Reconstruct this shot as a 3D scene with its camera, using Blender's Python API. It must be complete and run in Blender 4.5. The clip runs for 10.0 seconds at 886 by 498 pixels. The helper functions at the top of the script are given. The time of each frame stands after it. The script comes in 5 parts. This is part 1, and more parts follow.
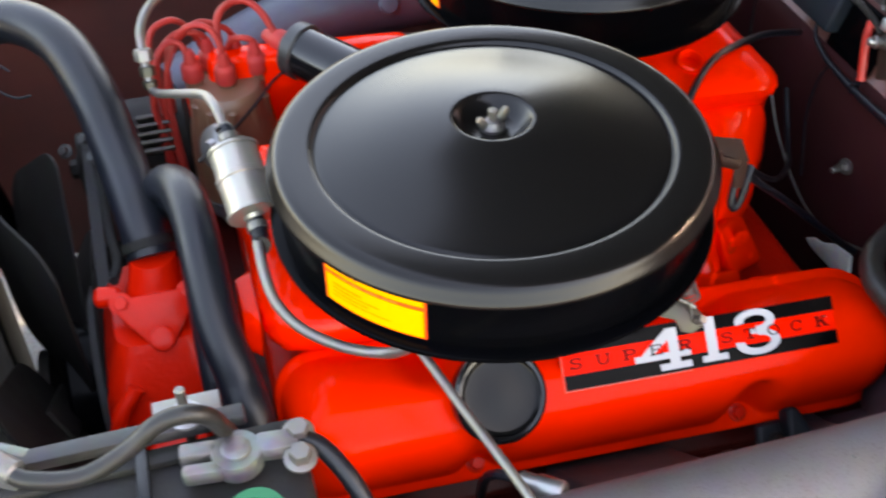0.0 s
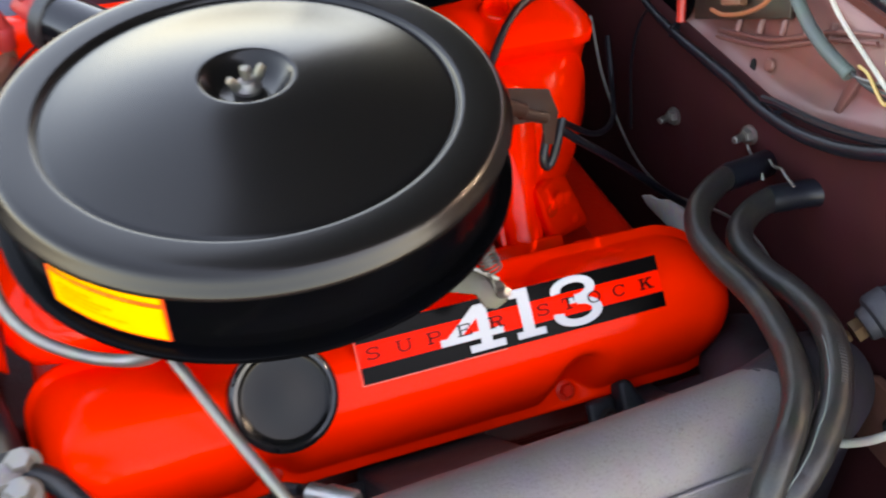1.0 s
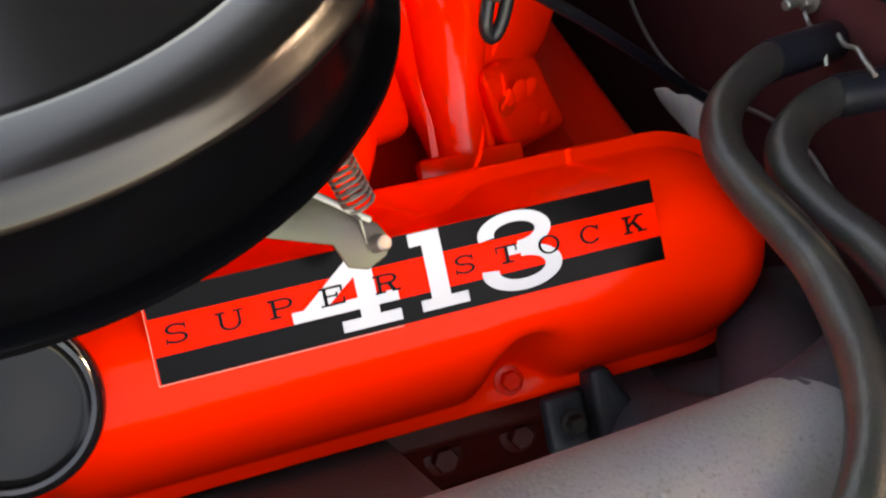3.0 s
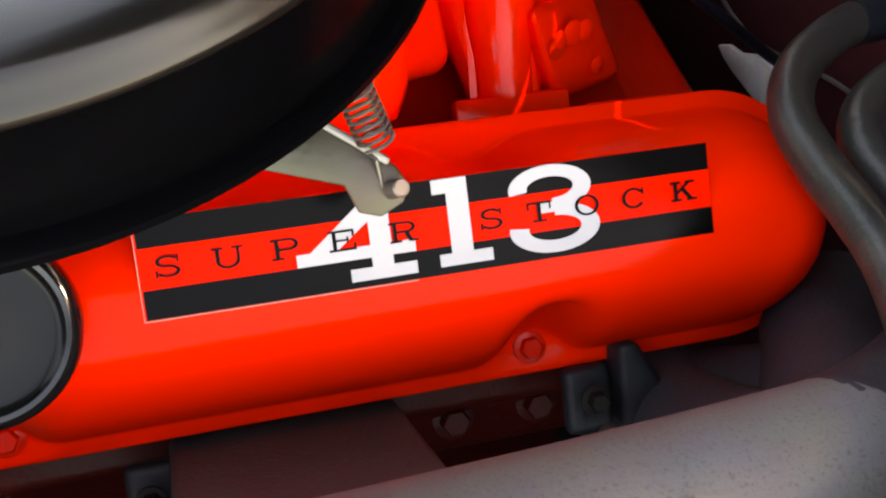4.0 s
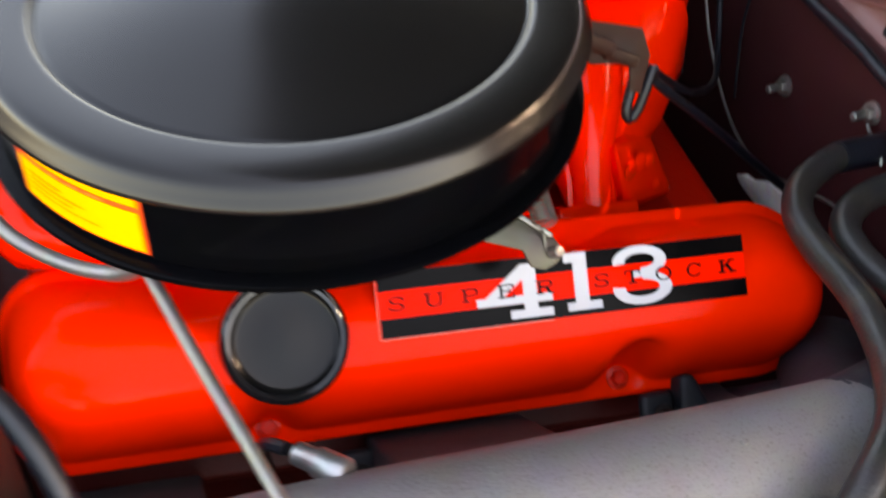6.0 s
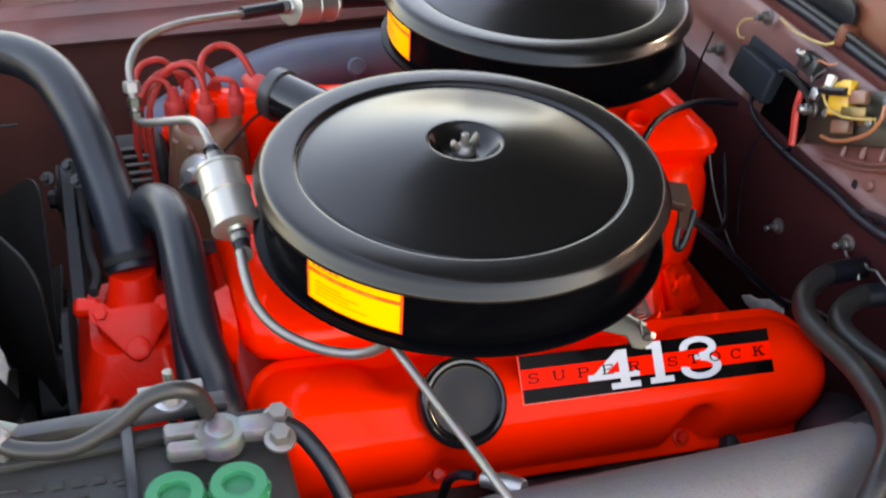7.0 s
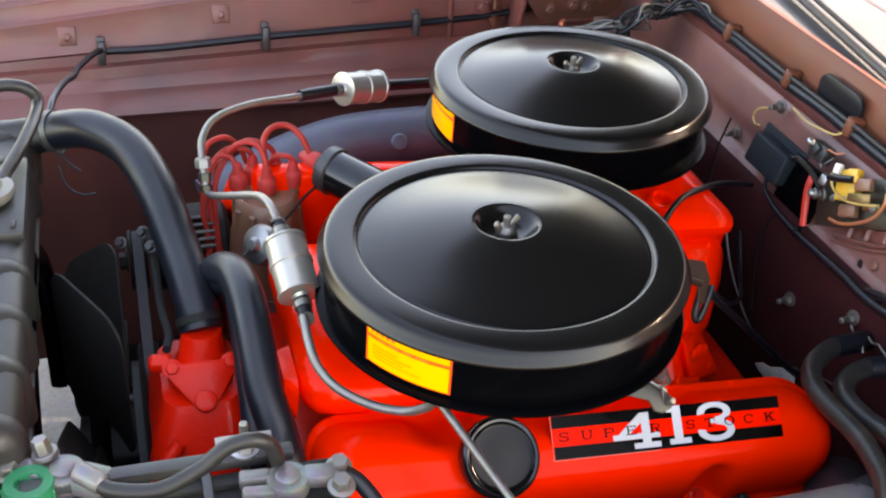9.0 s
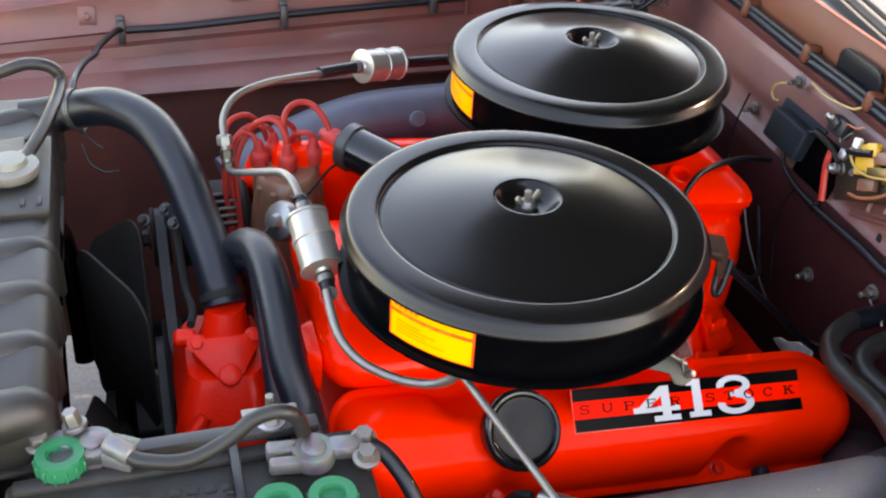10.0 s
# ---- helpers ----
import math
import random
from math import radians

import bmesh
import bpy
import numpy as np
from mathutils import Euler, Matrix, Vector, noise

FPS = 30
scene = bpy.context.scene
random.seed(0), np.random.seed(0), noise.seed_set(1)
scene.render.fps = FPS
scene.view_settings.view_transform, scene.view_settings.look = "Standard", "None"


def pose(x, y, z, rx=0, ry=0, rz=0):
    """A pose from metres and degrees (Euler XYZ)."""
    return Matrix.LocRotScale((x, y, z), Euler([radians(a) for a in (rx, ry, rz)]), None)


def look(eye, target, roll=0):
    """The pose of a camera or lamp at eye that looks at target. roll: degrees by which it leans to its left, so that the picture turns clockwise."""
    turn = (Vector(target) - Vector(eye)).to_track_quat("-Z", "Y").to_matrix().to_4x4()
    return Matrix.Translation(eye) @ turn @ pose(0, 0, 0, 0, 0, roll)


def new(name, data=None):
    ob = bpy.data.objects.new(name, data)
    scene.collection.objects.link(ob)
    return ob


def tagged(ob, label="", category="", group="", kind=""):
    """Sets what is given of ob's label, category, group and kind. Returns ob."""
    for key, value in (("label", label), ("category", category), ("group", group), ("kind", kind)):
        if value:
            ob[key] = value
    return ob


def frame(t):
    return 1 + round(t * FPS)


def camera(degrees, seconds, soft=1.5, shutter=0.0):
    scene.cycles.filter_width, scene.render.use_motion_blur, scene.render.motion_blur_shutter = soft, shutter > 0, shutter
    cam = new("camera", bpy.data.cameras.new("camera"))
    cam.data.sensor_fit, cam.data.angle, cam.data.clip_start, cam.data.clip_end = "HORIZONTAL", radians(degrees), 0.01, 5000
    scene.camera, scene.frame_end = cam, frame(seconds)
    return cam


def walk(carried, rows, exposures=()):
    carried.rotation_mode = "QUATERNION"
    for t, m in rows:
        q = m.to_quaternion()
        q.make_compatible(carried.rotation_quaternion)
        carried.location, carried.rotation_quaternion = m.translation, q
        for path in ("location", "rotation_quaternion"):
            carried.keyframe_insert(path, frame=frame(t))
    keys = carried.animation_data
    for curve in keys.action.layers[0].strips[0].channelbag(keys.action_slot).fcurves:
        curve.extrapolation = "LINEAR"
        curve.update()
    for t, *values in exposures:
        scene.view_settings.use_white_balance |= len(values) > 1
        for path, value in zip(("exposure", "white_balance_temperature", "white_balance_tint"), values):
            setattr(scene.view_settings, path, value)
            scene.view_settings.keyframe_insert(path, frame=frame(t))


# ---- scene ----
cam = camera(44.2, 10.0, 2.1, 0.5)
PATH = [
    (0, (-0.238, -0.513, 1.45), (0.157, 0.925, 0.117), -0.9),
    (0.5, (-0.203, -0.509, 1.429), (0.302, 0.881, 0.082), 0.1),
    (1, (-0.139, -0.469, 1.375), (0.434, 0.887, 0.021), 0.0),
    (1.5, (-0.073, -0.418, 1.323), (0.49, 0.908, -0.064), -1.7),
    (2, (-0.03, -0.375, 1.281), (0.497, 0.921, -0.148), -2.8),
    (2.5, (0.002, -0.329, 1.225), (0.498, 0.951, -0.23), -2.6),
    (4, (0.041, -0.263, 1.149), (0.399, 0.94, -0.408), 1.8),
    (4.5, (0.043, -0.269, 1.152), (0.345, 0.928, -0.421), 0.1),
    (5, (0.037, -0.292, 1.17), (0.307, 0.921, -0.397), -0.5),
    (5.5, (0.003, -0.338, 1.212), (0.303, 0.921, -0.313), 0.5),
    (6, (-0.09, -0.416, 1.289), (0.325, 0.959, -0.103), 2.9),
    (6.2, (-0.137, -0.458, 1.318), (0.315, 0.981, 0.005), 2.2),
    (7.3, (-0.33, -0.63, 1.466), (0.246, 0.917, 0.338), 4.3),
    (7.5, (-0.343, -0.646, 1.488), (0.229, 0.933, 0.401), 4.7),
    (8, (-0.348, -0.664, 1.503), (0.201, 0.967, 0.484), 4.4),
    (8.5, (-0.342, -0.657, 1.496), (0.197, 0.953, 0.439), 4.4),
    (9, (-0.343, -0.659, 1.497), (0.19, 0.932, 0.408), 4.3),
    (9.5, (-0.348, -0.662, 1.499), (0.173, 0.918, 0.39), 3.7),
    (10, (-0.353, -0.666, 1.497), (0.153, 0.911, 0.377), 3.7),
]
walk(cam, [(t, look(eye, target, roll)) for t, eye, target, roll in PATH], exposures=[(0, 3.75, 10000, 18), (1, 3.85, 10300, 18), (2.5, 4.05, 12300, 18), (4.5, 3.97, 12800, 18), (6, 3.86, 11000, 18), (7.5, 3.62, 9900, 18), (10, 3.62, 9800, 18)])

# ---- daylight: clear sky beyond the far fender, the sun behind the raised hood, which shades the bay ----
world = bpy.data.worlds.new("world")
scene.world = world
world.use_nodes = True
wn = world.node_tree.nodes
sky = wn.new("ShaderNodeTexSky")
sky.sky_type = "NISHITA"
sky.sun_disc = False
sky.sun_elevation, sky.sun_rotation = radians(42), radians(100)
sky.air_density, sky.dust_density = 1.0, 1.4
wn["Background"].inputs["Strength"].default_value = 0.15
world.node_tree.links.new(sky.outputs[0], wn["Background"].inputs["Color"])
sun = new("sun", bpy.data.lights.new("sun", "SUN"))
sun.data.energy, sun.data.angle, sun.data.color = 2.5, radians(0.6), (1.0, 0.95, 0.88)
sun.matrix_world = look((7.32, -1.29, 6.69), (0, 0, 0))


# ---- materials ----
def material(name, color, rough=0.5, metal=0.0, coat=0.0, vary=0.15, scale=40.0, bump=0.0, bump_scale=300.0, spots=None, spec=0.5, rough_vary=0.1, ramp=(0.35, 0.7)):
    """A surface with colour variation at two scales, uneven gloss and fine relief."""
    m = bpy.data.materials.new(name)
    m.use_nodes = True
    n, l = m.node_tree.nodes, m.node_tree.links
    b = n["Principled BSDF"]
    b.inputs["Metallic"].default_value = metal
    b.inputs["Coat Weight"].default_value = coat
    b.inputs["Coat Roughness"].default_value = 0.08
    b.inputs["Specular IOR Level"].default_value = spec
    tc = n.new("ShaderNodeTexCoord")

    def field(s, detail=4.0):
        t = n.new("ShaderNodeTexNoise")
        t.inputs["Scale"].default_value = s
        t.inputs["Detail"].default_value = detail
        l.new(tc.outputs["Object"], t.inputs["Vector"])
        return t

    def mixed(kind, fac, a, c):
        x = n.new("ShaderNodeMix")
        x.data_type, x.blend_type = "RGBA", kind
        for socket, value in ((x.inputs[0], fac), (x.inputs[6], a), (x.inputs[7], c)):
            if hasattr(value, "links"):
                l.new(value, socket)
            else:
                socket.default_value = value
        return x.outputs[2]

    dark = tuple(c * (1 - vary) for c in color) + (1,)
    light = tuple(min(1, c * (1 + vary)) for c in color) + (1,)
    big, small = field(scale * 0.15), field(scale)
    col = mixed("MIX", big.outputs["Fac"], dark, light)
    col = mixed("OVERLAY", vary, col, small.outputs["Color"])
    if spots:
        sp = field(spots[1], 6.0)
        r = n.new("ShaderNodeValToRGB")
        r.color_ramp.elements[0].position, r.color_ramp.elements[1].position = ramp
        l.new(sp.outputs["Fac"], r.inputs[0])
        col = mixed("MIX", r.outputs[0], col, (*spots[0], 1))
    l.new(col, b.inputs["Base Color"])
    rr = n.new("ShaderNodeMapRange")
    rr.inputs[3].default_value, rr.inputs[4].default_value = max(0.02, rough - rough_vary), min(1, rough + rough_vary)
    l.new(small.outputs["Fac"], rr.inputs[0])
    l.new(rr.outputs[0], b.inputs["Roughness"])
    if bump:
        bp = n.new("ShaderNodeBump")
        bp.inputs["Strength"].default_value, bp.inputs["Distance"].default_value = bump, 0.001
        l.new(field(bump_scale, 3.0).outputs["Fac"], bp.inputs["Height"])
        l.new(bp.outputs[0], b.inputs["Normal"])
    return m


RED = material("red engine enamel", (0.95, 0.018, 0.002), 0.24, spec=0.035, coat=0.05, vary=0.05, scale=30, bump=0.10, bump_scale=60, rough_vary=0.05)
RED_GLOSS = material("thick gloss red enamel over casting", (0.95, 0.016, 0.001), 0.24, spec=0.05, coat=0.22, vary=0.08, scale=30, bump=1.0, bump_scale=75, rough_vary=0.06)
RED_CAST = material("red enamel on rough casting", (0.60, 0.011, 0.003), 0.32, spec=0.15, coat=0.06, vary=0.12, scale=50, bump=0.5, bump_scale=220)
# Shaded copy of the red enamel; the dark of gaps is in its colour.
RED_SHADED = material("red enamel darkened for shade", (0.040, 0.003, 0.002), 0.45, spec=0.15, vary=0.35, scale=50, bump=0.5, bump_scale=220)
SATIN = material("satin black enamel", (0.0046, 0.0042, 0.0039), 0.225, spec=0.25, vary=0.05, scale=60, rough_vary=0.006)
GLOSSBLACK = material("gloss black enamel", (0.0012, 0.0013, 0.0017), 0.2, spec=0.035, vary=0.2, scale=60, bump=0.06, bump_scale=200)
# Blue in this base colour stands for sky sheen on the hoses.
RUBBER = material("black rubber", (0.0042, 0.0055, 0.0085), 0.36, spec=0.32, vary=0.3, scale=40, bump=0.25, bump_scale=500)
GREYRUBBER = material("dusty grey rubber", (0.0150, 0.0145, 0.0138), 0.36, spec=0.30, vary=0.3, scale=60, bump=0.3, bump_scale=500, spots=((0.035, 0.030, 0.022), 26), ramp=(0.56, 0.85))
PLASTIC = material("black plastic", (0.02, 0.02, 0.02), 0.4, vary=0.25, bump=0.2, bump_scale=600)
BODY = material("metallic maroon body paint", (0.140, 0.039, 0.031), 0.42, metal=0.12, coat=0.12, vary=0.15, scale=25, bump=0.12, bump_scale=150, spots=((0.07, 0.030, 0.028), 9), ramp=(0.45, 0.8))
BODYOUT = material("polished copper brown body paint", (0.115, 0.036, 0.020), 0.42, spec=0.2, vary=0.15, scale=25)
CAST = material("grey heat-dulled cast iron", (0.108, 0.100, 0.102), 0.62, metal=0.25, vary=0.20, scale=45, bump=0.35, bump_scale=420, spots=((0.07, 0.06, 0.055), 600), ramp=(0.55, 0.75))
CAST_DARK = material("dark grey cast iron", (0.034, 0.032, 0.037), 0.6, metal=0.2, vary=0.2, scale=40, bump=0.5, bump_scale=350)
CAST_BLUE = material("blue-grey heat-tinted cast iron", (0.070, 0.078, 0.105), 0.5, metal=0.3, vary=0.2, scale=40, bump=0.5, bump_scale=350)
STEEL = material("bright steel tube", (0.40, 0.39, 0.375), 0.32, metal=1.0, vary=0.1, scale=80)
CHROME = material("bright zinc plate", (0.34, 0.34, 0.335), 0.46, metal=1.0, vary=0.1, scale=60, bump=0.05)
ZINC = material("yellowed zinc plate", (0.060, 0.054, 0.041), 0.42, metal=0.8, vary=0.25, scale=50, bump=0.2)
BRASS = material("brass", (0.22, 0.145, 0.06), 0.4, metal=0.9, vary=0.25, scale=80, bump=0.2)
TARNISH = material("tarnished brown brass", (0.085, 0.045, 0.022), 0.45, metal=0.8, vary=0.3, scale=90, bump=0.2)
GOLDSPRING = material("yellowed spring steel", (0.30, 0.20, 0.11), 0.4, metal=0.7, vary=0.2, scale=80)
ALLOY = material("dirty cast aluminium", (0.085, 0.083, 0.080), 0.5, metal=0.6, vary=0.3, scale=60, bump=0.4)
LEAD = material("dull lead", (0.16, 0.155, 0.15), 0.48, metal=0.6, vary=0.45, scale=80, bump=0.5, bump_scale=250)
REDRUBBER = material("red silicone rubber", (0.50, 0.025, 0.015), 0.4, vary=0.2)
BROWN = material("brown phenolic", (0.17, 0.075, 0.045), 0.38, vary=0.2)
GREEN = material("green plastic", (0.002, 0.125, 0.056), 0.35, spec=0.25, vary=0.1)
WHITE = material("white decal ink", (0.42, 0.42, 0.435), 0.4, vary=0.02, spec=0.3)
CAPBLACK = material("polished black enamel", (0.004, 0.004, 0.0045), 0.14, spec=0.4, vary=0.2, scale=60, bump=0.05, bump_scale=120)
DISHBLACK = material("semi-gloss black enamel", (0.003, 0.003, 0.003), 0.2, spec=0.13, vary=0.2, scale=60, bump=0.08, bump_scale=90)
BLACKINK = material("black decal ink", (0.0012, 0.0012, 0.0013), 0.18, vary=0.2, scale=30, spec=0.04)
REDINK = material("red decal ink", (0.95, 0.011, 0.003), 0.2, vary=0.05, spec=0.03)
YELLOW = material("orange yellow label ink", (0.92, 0.34, 0.0), 0.4, vary=0.05)
LABELRED = material("red label ink", (0.85, 0.06, 0.01), 0.4, vary=0.05)
RADIATOR = material("dusty satin black radiator paint", (0.0118, 0.0112, 0.0096), 0.5, vary=0.3, scale=30, bump=0.2, bump_scale=200)
CASE = material("dark battery case", (0.018, 0.018, 0.017), 0.5, spec=0.25, vary=0.25, scale=60, bump=0.3, bump_scale=300)
ASPHALT = material("pale worn asphalt", (0.080, 0.082, 0.084), 0.9, vary=0.25, scale=60, bump=0.8, bump_scale=160, spots=((0.048, 0.048, 0.048), 120), ramp=(0.5, 0.7))
CREAM = material("speckled cream", (0.60, 0.585, 0.54), 0.6, vary=0.3, scale=120, bump=0.6, bump_scale=300)
BLUEGREY = material("blue-grey plated steel", (0.012, 0.018, 0.024), 0.55, metal=0.1, spec=0.2, vary=0.2)
YWIRE = material("yellow wire insulation", (0.42, 0.28, 0.09), 0.4)

# Shaded copy of the body paint: the hood's shade is in this colour.
BODY_SHADED = material("maroon body paint darkened for shade", (0.040, 0.0105, 0.0115), 0.55, spec=0.05, vary=0.2, scale=25, bump=0.15, bump_scale=150, spots=((0.027, 0.0085, 0.009), 9), ramp=(0.45, 0.8))
COWLPAINT = material("deep gloss copper body paint", (0.34, 0.13, 0.08), 0.16, metal=0.3, coat=1.0, vary=0.1, scale=25, rough_vary=0.04)
HINGE = material("brown painted hinge steel", (0.105, 0.040, 0.028), 0.45, metal=0.2, vary=0.25, scale=40, bump=0.2)
HOODBLACK = material("matt black hood underside", (0.012, 0.011, 0.011), 0.9, spec=0.1, vary=0.3, scale=60, bump=0.6, bump_scale=400)
COWLWHITE = material("glossy pale cowl paint", (0.080, 0.078, 0.075), 0.4, coat=0.1, vary=0.05, scale=20)
PINKSTRIP = material("faded pink trim paint", (0.50, 0.22, 0.18), 0.35, coat=0.3, vary=0.12, scale=30)
FILMEDGE = material("yellowed clear film", (0.42, 0.22, 0.16), 0.4, vary=0.2)
PALEWIRE = material("pale grey wire sheath", (0.33, 0.32, 0.29), 0.45, spec=0.3, vary=0.2)
BELT = material("worn grey belt rubber", (0.045, 0.045, 0.048), 0.5, spec=0.3, vary=0.25, scale=90, bump=0.3)
SEALGREY = material("grey-green rubber", (0.075, 0.095, 0.090), 0.5, spec=0.3, vary=0.2, scale=50, bump=0.2)
FILTERCAN = material("yellowed zinc canister", (0.31, 0.295, 0.265), 0.40, metal=0.75, vary=0.12, scale=70, bump=0.1)
NICKEL = material("dull nickel plate", (0.21, 0.20, 0.185), 0.5, metal=0.9, vary=0.2, scale=90, bump=0.15)
BRACKET = material("brown oxide steel", (0.032, 0.014, 0.010), 0.5, spec=0.1, vary=0.3)
HOLDDOWN = material("worn grey painted steel", (0.042, 0.041, 0.041), 0.5, metal=0.4, vary=0.3, scale=60, bump=0.2)
AMBER = material("amber plastic", (0.55, 0.30, 0.03), 0.35, vary=0.2)
ORANGEWIRE = material("orange wire insulation", (0.34, 0.11, 0.05), 0.4)
LABELPRINT = material("brown label print", (0.55, 0.12, 0.01), 0.5)
BOOT = material("dusty red rubber", (0.42, 0.032, 0.028), 0.55, spec=0.2, vary=0.25, scale=80)
WIRE = material("faded red wire jacket", (0.36, 0.028, 0.022), 0.5, spec=0.2, vary=0.2, scale=60)
DULLSTEEL = material("dull grey steel", (0.17, 0.16, 0.148), 0.45, metal=0.8, vary=0.25, scale=90, bump=0.15)
IRON_BLUE = material("dark blue-grey iron", (0.012, 0.0145, 0.019), 0.5, metal=0.2, spec=0.3, vary=0.3, scale=60, bump=0.4)
# Lit copy of the body paint: light on the leaning panel is in this colour.
BODY_LIT = material("purple-brown body paint lightened for the light", (0.175, 0.066, 0.054), 0.40, metal=0.1, coat=0.1, vary=0.2, scale=25, bump=0.12, bump_scale=150, spots=((0.045, 0.022, 0.024), 9), ramp=(0.45, 0.8))
# For rear exhaust parts under the hoses; their shade is in this colour.
IRON_SHADED = material("purple-black iron darkened for shade", (0.022, 0.019, 0.023), 0.6, spec=0.15, vary=0.3, scale=40, bump=0.5, bump_scale=350)
CAPGREY = material("pale beige-grey cap enamel", (0.15, 0.148, 0.125), 0.45, metal=0.1, vary=0.2, scale=60, bump=0.3)
DARKSTEEL = material("near-black steel", (0.010, 0.0095, 0.009), 0.65, metal=0.2, spec=0.2, vary=0.4, scale=40, bump=0.3)


# ---- building helpers ----
def thing(name, loc, label, category, group="", kind=""):
    """An Empty at the base of a thing that parents its parts."""
    return tagged(place(new(name), loc), label, category, group, kind)


def place(ob, loc):
    ob.location = loc
    ob["ox"] = 0
    del ob["ox"]
    return ob


def base_of(ob):
    p = Vector((0, 0, 0))
    while ob:
        p += Vector(ob.location)
        ob = ob.parent
    return p


def finish(bm, sharp=38):
    bmesh.ops.recalc_face_normals(bm, faces=bm.faces)
    lim = radians(sharp)
    for f in bm.faces:
        f.smooth = True
    for e in bm.edges:
        if len(e.link_faces) == 2 and e.calc_face_angle(0) > lim:
            e.smooth = False


def mesh_of(name, bm, mat, shift=None, sharp=38):
    finish(bm, sharp)
    if shift is not None:
        bmesh.ops.translate(bm, verts=bm.verts, vec=-shift)
    me = bpy.data.meshes.new(name)
    bm.to_mesh(me)
    bm.free()
    me.materials.append(mat)
    return me


def part(name, bm, mat, parent, label="", sharp=38):
    """Links a bmesh, given in world coordinates, as one mesh object under a thing or a part."""
    ob = new(name, mesh_of(name, bm, mat, base_of(parent), sharp))
    ob.parent = parent
    return tagged(ob, label)


def solid(name, bm, mat, label, category, group="", kind="", sharp=38):
    """A thing that is one mesh; its origin lies at its lowest middle."""
    co = [v.co for v in bm.verts]
    base = Vector(((min(c.x for c in co) + max(c.x for c in co)) / 2, (min(c.y for c in co) + max(c.y for c in co)) / 2, min(c.z for c in co)))
    ob = new(name, mesh_of(name, bm, mat, base, sharp))
    ob.location = base
    return tagged(ob, label, category, group, kind)


def smooth_path(pts, k=8):
    p = [Vector(q) for q in pts]
    if len(p) < 3:
        return p
    p = [2 * p[0] - p[1]] + p + [2 * p[-1] - p[-2]]
    out = []
    for i in range(1, len(p) - 2):
        a, b, c, d = p[i - 1 : i + 3]
        for j in range(k):
            t = j / k
            out.append(0.5 * (2 * b + (c - a) * t + (2 * a - 5 * b + 4 * c - d) * t * t + (3 * b - a - 3 * c + d) * t ** 3))
    return out + [p[-2]]


def tube(pts, r, n=12, k=8, bm=None, radii=None, caps=True):
    """A round tube along a smooth path. radii: a function of 0..1 that scales r."""
    bm = bm or bmesh.new()
    path = smooth_path(pts, k)
    loops, up = [], None
    for i, q in enumerate(path):
        t = (path[min(i + 1, len(path) - 1)] - path[max(i - 1, 0)]).normalized()
        if up is None:
            up = t.orthogonal().normalized()
        up = (up - t * up.dot(t)).normalized()
        side = t.cross(up)
        rr = r * (radii(i / (len(path) - 1)) if radii else 1)
        loops.append([bm.verts.new(q + rr * (math.cos(a) * up + math.sin(a) * side)) for a in (2 * math.pi * j / n for j in range(n))])
    skin(bm, loops, caps)
    return bm


def skin(bm, loops, caps=True):
    for a, b in zip(loops, loops[1:]):
        n = len(a)
        for j in range(n):
            bm.faces.new((a[j], a[(j + 1) % n], b[(j + 1) % n], b[j]))
    if caps:
        bm.faces.new(loops[0][::-1])
        bm.faces.new(loops[-1])


def lathe(profile, m=None, n=48, bm=None, caps=True):
    """A turned body: rows of (radius, height), about the local z axis, then moved by m."""
    bm = bm or bmesh.new()
    m = m or Matrix()
    loops = []
    for r, z in profile:
        r = max(r, 1e-5)
        loops.append([bm.verts.new(m @ Vector((r * math.cos(a), r * math.sin(a), z))) for a in (2 * math.pi * j / n for j in range(n))])
    skin(bm, loops, caps)
    return bm


def box(size, m=None, bevel=0.002, seg=2, bm=None):
    """A block with rounded edges, centred on the matrix m."""
    b = bmesh.new()
    bmesh.ops.create_cube(b, size=1.0)
    bmesh.ops.scale(b, vec=size, verts=b.verts)
    if bevel:
        bmesh.ops.bevel(b, geom=b.edges, offset=min(bevel, min(size) * 0.45), segments=seg, profile=0.5, affect="EDGES")
    bmesh.ops.transform(b, matrix=m or Matrix(), verts=b.verts)
    return b if bm is None else merge(bm, b)


def merge(bm, other):
    me = bpy.data.meshes.new("tmp")
    other.to_mesh(me)
    other.free()
    bm.from_mesh(me)
    bpy.data.meshes.remove(me)
    return bm


def along(a, b):
    """A matrix at a whose z axis points at b."""
    a, b = Vector(a), Vector(b)
    return Matrix.Translation(a) @ (b - a).to_track_quat("Z", "Y").to_matrix().to_4x4()


def rod(a, b, r, n=16, bevel=0.0, bm=None):
    h = (Vector(b) - Vector(a)).length
    e = bevel
    prof = [(r - e, 0), (r, e), (r, h - e), (r - e, h)] if e else [(r, 0), (r, h)]
    return lathe(prof, along(a, b), n, bm)


def hexbolt(at, axis, r=0.008, h=0.006, washer=True, bm=None):
    bm = bm or bmesh.new()
    a = Vector(at)
    m = along(a, a + Vector(axis))
    if washer:
        lathe([(r * 1.45, 0), (r * 1.45, h * 0.2), (r * 1.3, h * 0.25)], m, 20, bm)
    lathe([(r, h * 0.25), (r, h * 0.85), (r * 0.86, h)], m, 6, bm)
    return bm


